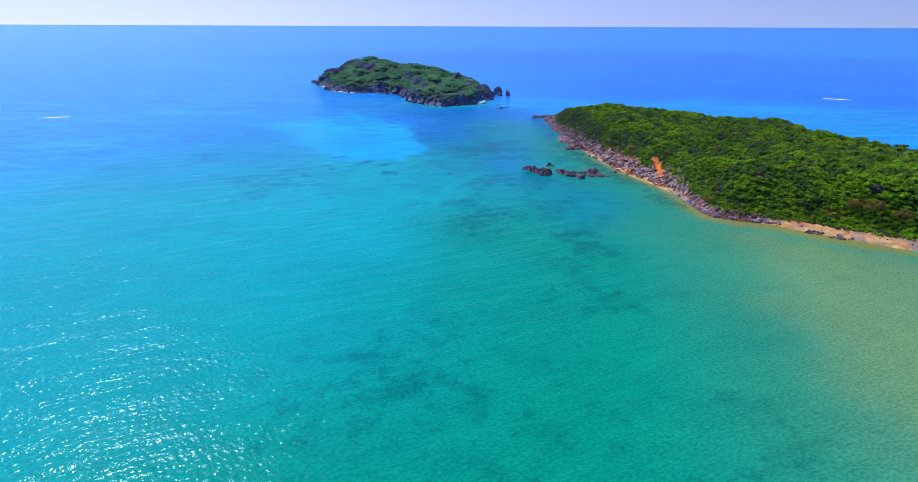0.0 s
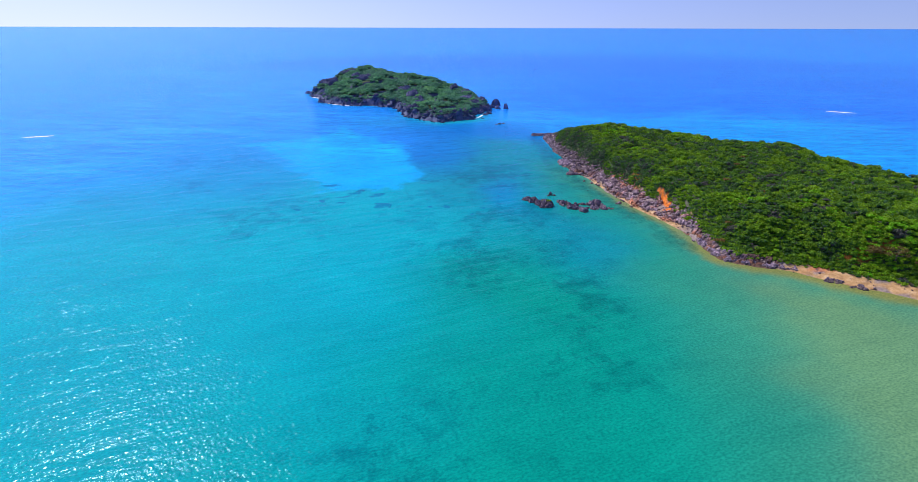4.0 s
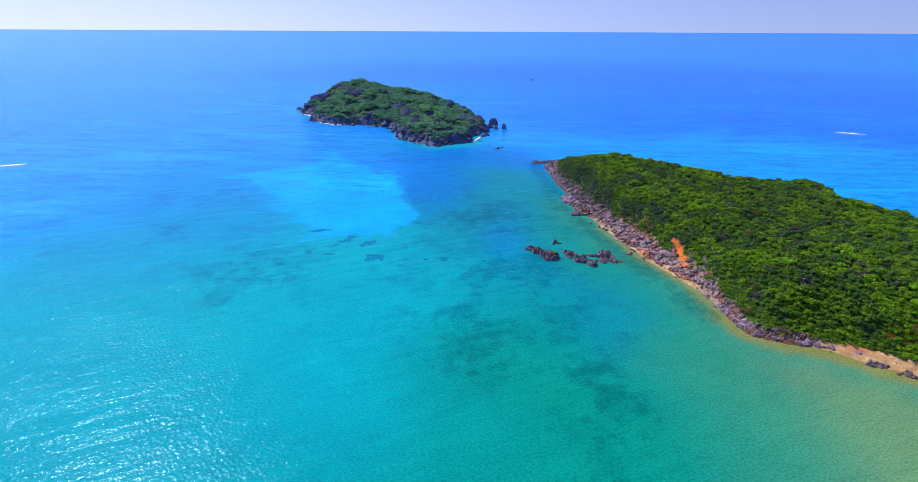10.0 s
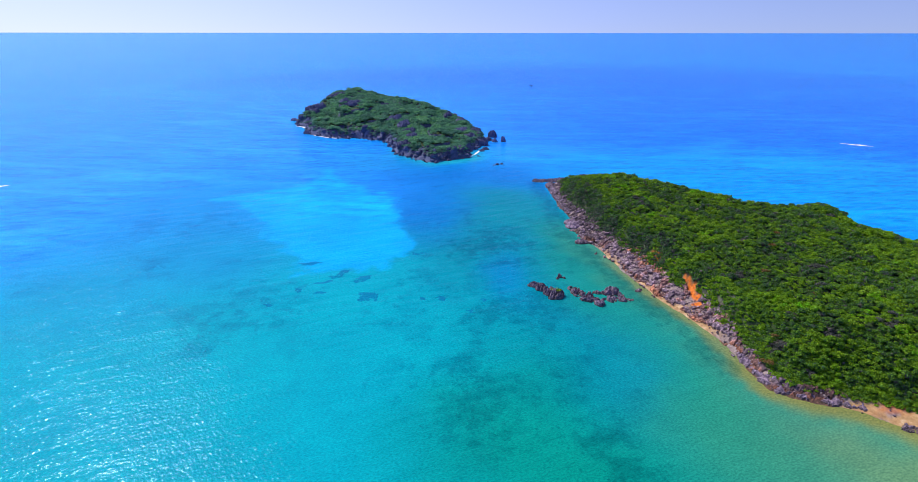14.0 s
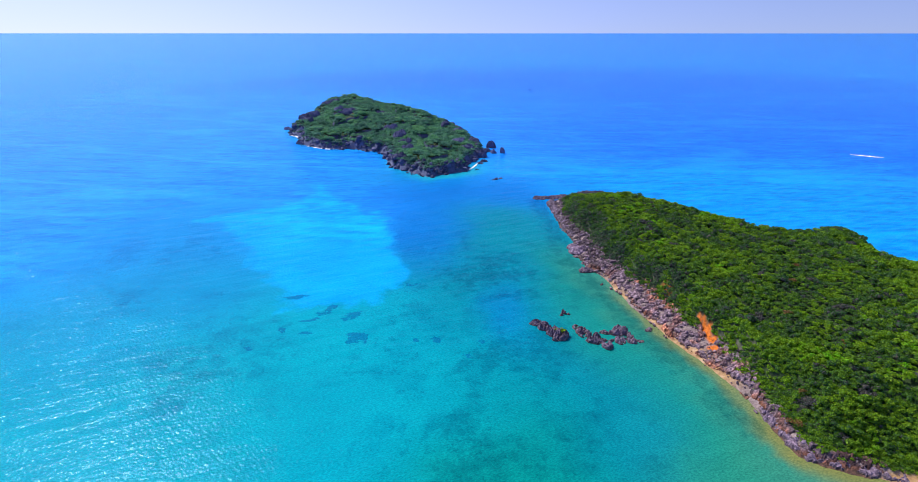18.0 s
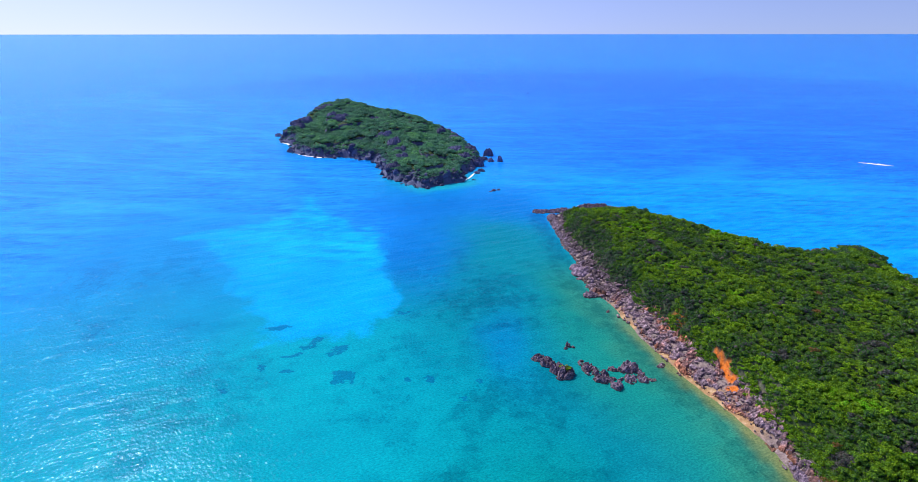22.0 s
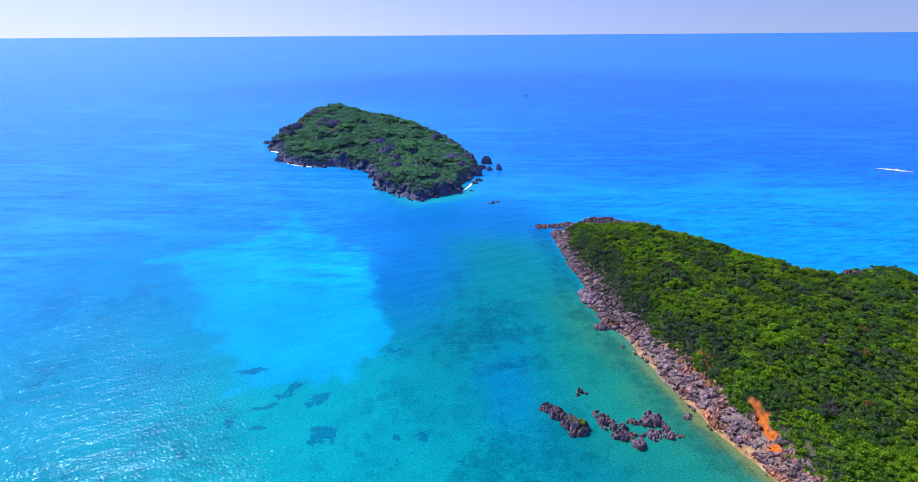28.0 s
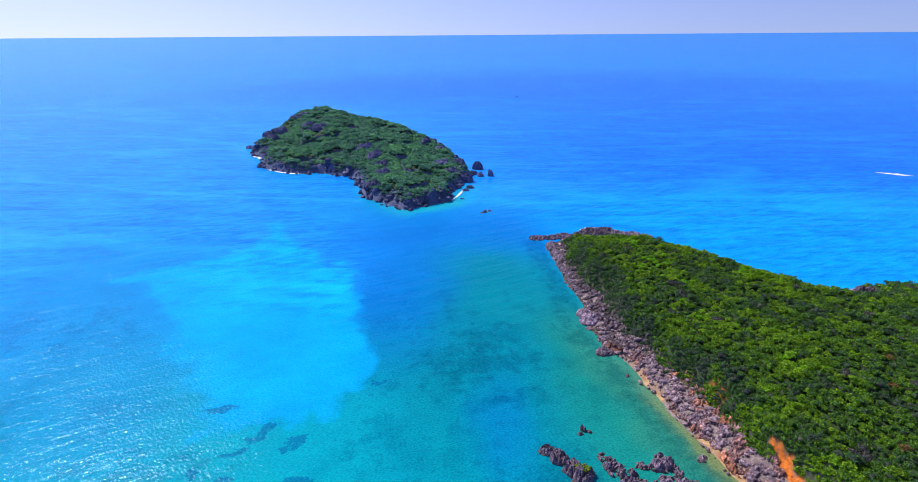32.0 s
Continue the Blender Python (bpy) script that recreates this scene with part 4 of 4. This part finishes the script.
karst("bluff_cliff", [(95.0, 324.5, 2.0, 1.6, 10.0), (94.4, 321.0, 1.6, 1.6, 7.6), (94.0, 318.0, 1.4, 1.2, 5.2)], PALE, "narrow pale orange cliff bared on the wooded bluff", "cliff", step=0.45, spiky=0.3)
for x, y, s, h in [(88.5, 361, 2.2, 10.5), (96.5, 350, 2.6, 14.6), (99.5, 384, 3.0, 15.4), (92.0, 338, 1.8, 9.8), (90.5, 372, 2.0, 11.5)]:
    karst("bluff_crag", [(x, y, s, s * 1.3, h), (x + 0.6 * s, y + s, s * 0.7, s, h * 1.04)], KARST, "dark weathered limestone crag in the wooded bluff", "crag", step=0.45, spiky=0.25, group="bluff crags")
# rocks round the islet
for x, y, s, h in [(55.7, 620, 2.6, 6.5), (47, 620, 3.2, 4.5), (46, 647, 5.0, 9), (41, 519, 2.0, 1.6), (45, 521, 1.6, 1.2), (38, 517, 1.6, 0.9),
                   (30, 575, 3.0, 2.0), (34, 583, 3.5, 3.0), (26, 552, 1.4, 0.9), (40, 628, 4, 4), (14, 552, 4, 3), (-184, 735, 9, 6), (-190, 738, 5, 5),
                   (-195, 770, 9, 9), (-203, 782, 6, 5), (-208, 760, 5, 3.5), (-190, 800, 9, 12), (-165, 672, 8, 4), (-40, 556, 6, 4), (-56, 590, 5, 5)]:
    karst("sea_stack" if h > 4 else "sea_rock", [(x, y, s, s * 0.9, h), (x + s * 0.5, y - s * 0.3, s * 0.6, s * 0.6, h * 0.6)], HAZY_CLIFF,
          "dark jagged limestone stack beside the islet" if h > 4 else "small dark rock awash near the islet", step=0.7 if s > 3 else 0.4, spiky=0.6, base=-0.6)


# ---- the islet's broken shore ----
def islet_rocks():
    vs, fs, k = [], [], 0
    n = 9000
    px, py = rng.uniform(-220, 60, n), rng.uniform(520, 930, n)
    h, d, e = islet_shape(px, py)
    for x, y, z, dd in zip(px, py, h, d):
        if dd < -3 or dd > 11:
            continue
        s = rng.gamma(2.0, 0.7) + 0.5
        v = RUBBLE[rng.integers(6)] * (s, s * rng.uniform(0.7, 1), s * rng.uniform(0.9, 1.7)) @ turn_z(rng.random() * 6.28).T
        vs.append(v + (x, y, max(z, -0.3) + 0.1 * s))
        fs.append(ICO_F + len(ICO_V) * k)
        k += 1
    ob = mesh_object("islet_rocks", np.concatenate(vs).tolist(), np.concatenate(fs).tolist(), HAZY_CLIFF)
    tagged(ob, "dark jagged limestone blocks ringing the islet", "rocks", kind="stuff")


islet_rocks()
# bare cliffs and crags that stand out of the scrub
for x, y, s, hh in CRAGS:
    z = float(islet_shape(np.array([float(x)]), np.array([float(y)]))[0][0])
    ob = karst("crag", [(0, 0, s, s * 0.6, hh * 0.8), (s * 0.45, s * 0.3, s * 0.5, s * 0.4, hh), (-s * 0.6, -s * 0.25, s * 0.45, s * 0.4, hh * 0.55)], HAZY_CLIFF, "dark limestone crag among the islet's scrub, tinted blue for haze", "crag",
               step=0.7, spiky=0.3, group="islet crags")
    ob.matrix_basis = pose(x, y, z - 0.2, 0, 0, rng.uniform(-40, 40))


# ---- surf, boat and its wake ----
def foam(points, width, label):
    """A ragged sheet of foam along a line, a hand's width over the water."""
    bm = bmesh.new()
    pts = [Vector((x, y, 0.12)) for x, y in points]
    line = []
    for a, b in zip(pts, pts[1:]):
        k = max(2, int((b - a).length / 0.8))
        line += [(a.lerp(b, i / k), (b - a).normalized()) for i in range(k)]
    prev = None
    for i, (p, way) in enumerate(line):
        side = Vector((-way.y, way.x, 0))
        end = min(1.0, 3.5 * i / len(line), 3.5 * (len(line) - i) / len(line))
        a = width * end * (0.25 + 0.9 * noise.noise(p * 0.55 + Vector((7, 0, 0))) ** 2 * 2 + 0.35 * rng.random())
        b = width * end * (0.25 + 0.9 * noise.noise(p * 0.45) ** 2 * 2 + 0.35 * rng.random())
        row = [bm.verts.new(p + side * a), bm.verts.new(p + Vector((0, 0, 0.12))), bm.verts.new(p - side * b)]
        if prev:
            bm.faces.new((prev[0], prev[1], row[1], row[0]))
            bm.faces.new((prev[1], prev[2], row[2], row[1]))
        prev = row
    me = bpy.data.meshes.new("foam")
    bm.to_mesh(me)
    bm.free()
    me.materials.append(FOAM)
    return tagged(new("foam", me), label, "foam", kind="stuff")


SURF = "white surf washing round the islet's rocks"
foam([(-170, 680), (-163, 668), (-155, 657), (-144, 648), (-130, 641), (-118, 643), (-104, 642)], 2.6, SURF)
foam([(-206, 805), (-204, 790), (-203, 775)], 4.0, SURF)
foam([(-196, 722), (-184, 712), (-176, 700)], 2.6, SURF)
foam([(17, 549), (22, 558), (26, 570), (29, 580)], 1.6, SURF)
foam([(100, 477), (106, 481), (114, 482)], 0.9, "white surf washing over the reef rock")
foam([(440, 590), (431, 596), (423, 601), (415, 606)], 4.5, "white crest of a wave breaking over the reef edge")
foam([(-366, 449), (-359, 452), (-352, 455), (-345, 459)], 3.6, "white crest of a small breaking wave")

HULL = plain("white_hull", (0.75, 0.77, 0.8), 0.35, 0.05)
DARK = plain("dark_hull", (0.05, 0.06, 0.08), 0.5, 0.2)
GLASS = plain("tinted_screen", (0.05, 0.07, 0.09), 0.1, 0.1)


def boat(x, y, heading, length, hull_mat, label):
    root = tagged(new("motor_boat"), label, "boat")
    root.matrix_basis = pose(x, y, 0, 0, 0, heading)
    L, B = length, length * 0.34
    bm = bmesh.new()
    rings = []
    for i in range(9):
        s = i / 8
        w = B / 2 * (1 - s ** 3.2) + 0.02
        z = 0.75 + 0.35 * s * s
        rings.append([bm.verts.new((-w, L * (s - 0.5), z)), bm.verts.new((-w * 0.7, L * (s - 0.5), -0.05)), bm.verts.new((0, L * (s - 0.5), -0.3 + 0.25 * s ** 3)),
                      bm.verts.new((w * 0.7, L * (s - 0.5), -0.05)), bm.verts.new((w, L * (s - 0.5), z)), bm.verts.new((w * 0.8, L * (s - 0.5), z - 0.12)),
                      bm.verts.new((-w * 0.8, L * (s - 0.5), z - 0.12))])
    for a, b in zip(rings, rings[1:]):
        for k in range(7):
            bm.faces.new((a[k], a[(k + 1) % 7], b[(k + 1) % 7], b[k]))
    bm.faces.new(rings[0])
    bm.faces.new(rings[-1][::-1])
    bmesh.ops.recalc_face_normals(bm, faces=bm.faces)

    def put(name, mesh, mat):
        me = bpy.data.meshes.new(name)
        mesh.to_mesh(me)
        mesh.free()
        me.materials.append(mat)
        new(name, me).parent = root

    put("hull", bm, hull_mat)
    for name, size, at, mat in (("console", (B * 0.4, L * 0.16, 0.8), (0, 0.02 * L, 1.0), hull_mat), ("windscreen", (B * 0.42, 0.08, 0.45), (0, 0.11 * L, 1.55), GLASS),
                                ("seat", (B * 0.4, L * 0.1, 0.5), (0, -0.2 * L, 0.85), DARK), ("outboard_motor", (0.42, 0.5, 1.1), (0, -0.53 * L, 0.75), DARK)):
        k = bmesh.new()
        bmesh.ops.create_cube(k, size=1, matrix=Matrix.Translation(at) @ Matrix.Diagonal((*size, 1)))
        bmesh.ops.bevel(k, geom=k.edges[:], offset=0.06, segments=2, affect="EDGES")
        put(name, k, mat)


boat(172, 1203, 80, 7.0, DARK, "distant dark fishing boat lying on the open sea")
boat(-1113, 1822, 60, 9.0, DARK, "distant dark fishing boat lying on the open sea")


# ---- the beach ----
def casuarina(x, y, tall, spread_r, lean, k):
    root = tagged(new("casuarina_tree"), "feathery brown-green casuarina tree leaning over the sandy beach", "tree", "beach trees")
    z = float(cape_shape(np.array([float(x)]), np.array([float(y)]))[0][0])
    root.matrix_basis = pose(x, y, z)
    r = np.random.default_rng(500 + k)
    bm = bmesh.new()
    tip = Vector((lean, -0.4, tall * 0.75))

    def limb(a, b, ra, rb):
        a, b = Vector(a), Vector(b)
        q = (b - a).to_track_quat("Z", "Y").to_matrix().to_4x4()
        bmesh.ops.create_cone(bm, cap_ends=True, segments=8, radius1=ra, radius2=rb, depth=(b - a).length, matrix=Matrix.Translation((a + b) / 2) @ q)

    limb((0, 0, -0.3), tip * 0.5 + Vector((0.2, 0, 0)), 0.24, 0.16)
    limb(tip * 0.5 + Vector((0.2, 0, 0)), tip, 0.16, 0.05)
    quads = []
    for i in range(11):
        a, f = 2.4 * i + r.random(), 0.35 + 0.6 * i / 11
        end = tip * f + Vector((spread_r * math.cos(a), spread_r * math.sin(a), 0.8 + 0.5 * r.random())) * (1.15 - 0.6 * f)
        limb(tip * f * 0.9, end, 0.07, 0.02)
        s = crown_shape(np.random.default_rng(520 + i), 130, 0.16, 5)
        quads.append(s * np.array([1.5, 1.5, 1.3]) * (1.15 - 0.4 * f) + np.array(end) - (0, 0, 0.4))
    me = bpy.data.meshes.new("trunk")
    bm.to_mesh(me)
    bm.free()
    me.materials.append(BARK)
    new("trunk", me).parent = root
    q = np.concatenate(quads)
    quad_object("crown", q, NEEDLES, np.clip(r.random(len(q)), 0, 1)).parent = root


casuarina(163.5, 190.0, 8.0, 3.4, -0.6, 0)
casuarina(171.5, 185.5, 6.5, 2.8, 0.5, 1)
casuarina(157.5, 193.5, 5.0, 2.0, 0.2, 2)


def tuft(x, y, z, rad, label):
    quads = BUSH_SHAPES[rng.integers(5)] * (rad, rad, rad * 0.8) + (x, y, z)
    tagged(quad_object("shrub", quads, LEAVES, np.full(len(quads), 0.8)), label, "shrub")


RUST = leaf_material("rusty_leaves", (0.0, (0.15, 0.085, 0.035)), (1.0, (0.24, 0.14, 0.05)))


def rusty(x, y, z, rad):
    quads = BUSH_SHAPES[rng.integers(5)] * (rad, rad, rad * 0.8) + (x, y, z)
    tagged(quad_object("dry_shrub", quads, RUST, rng.random(len(quads))), "rust-brown withered shrub among the green scrub", "shrub")


rusty(110.8, 215.5, 4.2, 1.7)
rusty(109.8, 217.5, 3.6, 1.2)
rusty(148, 213, 9.5, 1.8)
for x, y, rad in [(133, 262, 1.7), (150, 286, 1.5), (118, 226, 1.3), (160, 300, 1.6), (140, 240, 1.4)]:
    rusty(x, y, float(cape_shape(np.array([float(x)]), np.array([float(y)]))[0][0]) + 1.9, rad)
rusty(99, 299, 4.6, 1.2)
tuft(47.4, 273.9, 2.5, 1.5, "bright green shrub growing on the lagoon rock")
tuft(45.6, 275.2, 2.3, 1.0, "bright green shrub growing on the lagoon rock")
for x, y in [(152, 186), (155, 188), (149, 189), (160, 182)]:
    z = float(cape_shape(np.array([float(x)]), np.array([float(y)]))[0][0])
    bm = bmesh.new()
    for i in range(4):
        a = rng.random() * 3.14
        q = Matrix.Translation((0.3 * i - 0.4, 0.2 * i - 0.3, 0.12 + 0.05 * i)) @ pose(0, 0, 0, 90, 0, math.degrees(a))
        bmesh.ops.create_cone(bm, cap_ends=True, segments=7, radius1=0.09, radius2=0.05, depth=1.6 + rng.random(), matrix=q)
    me = bpy.data.meshes.new("driftwood")
    bm.to_mesh(me)
    bm.free()
    me.materials.append(BARK)
    ob = tagged(new("driftwood", me), "weathered grey driftwood lying on the sand", "driftwood", "beach driftwood")
    ob.matrix_basis = pose(x, y, z)
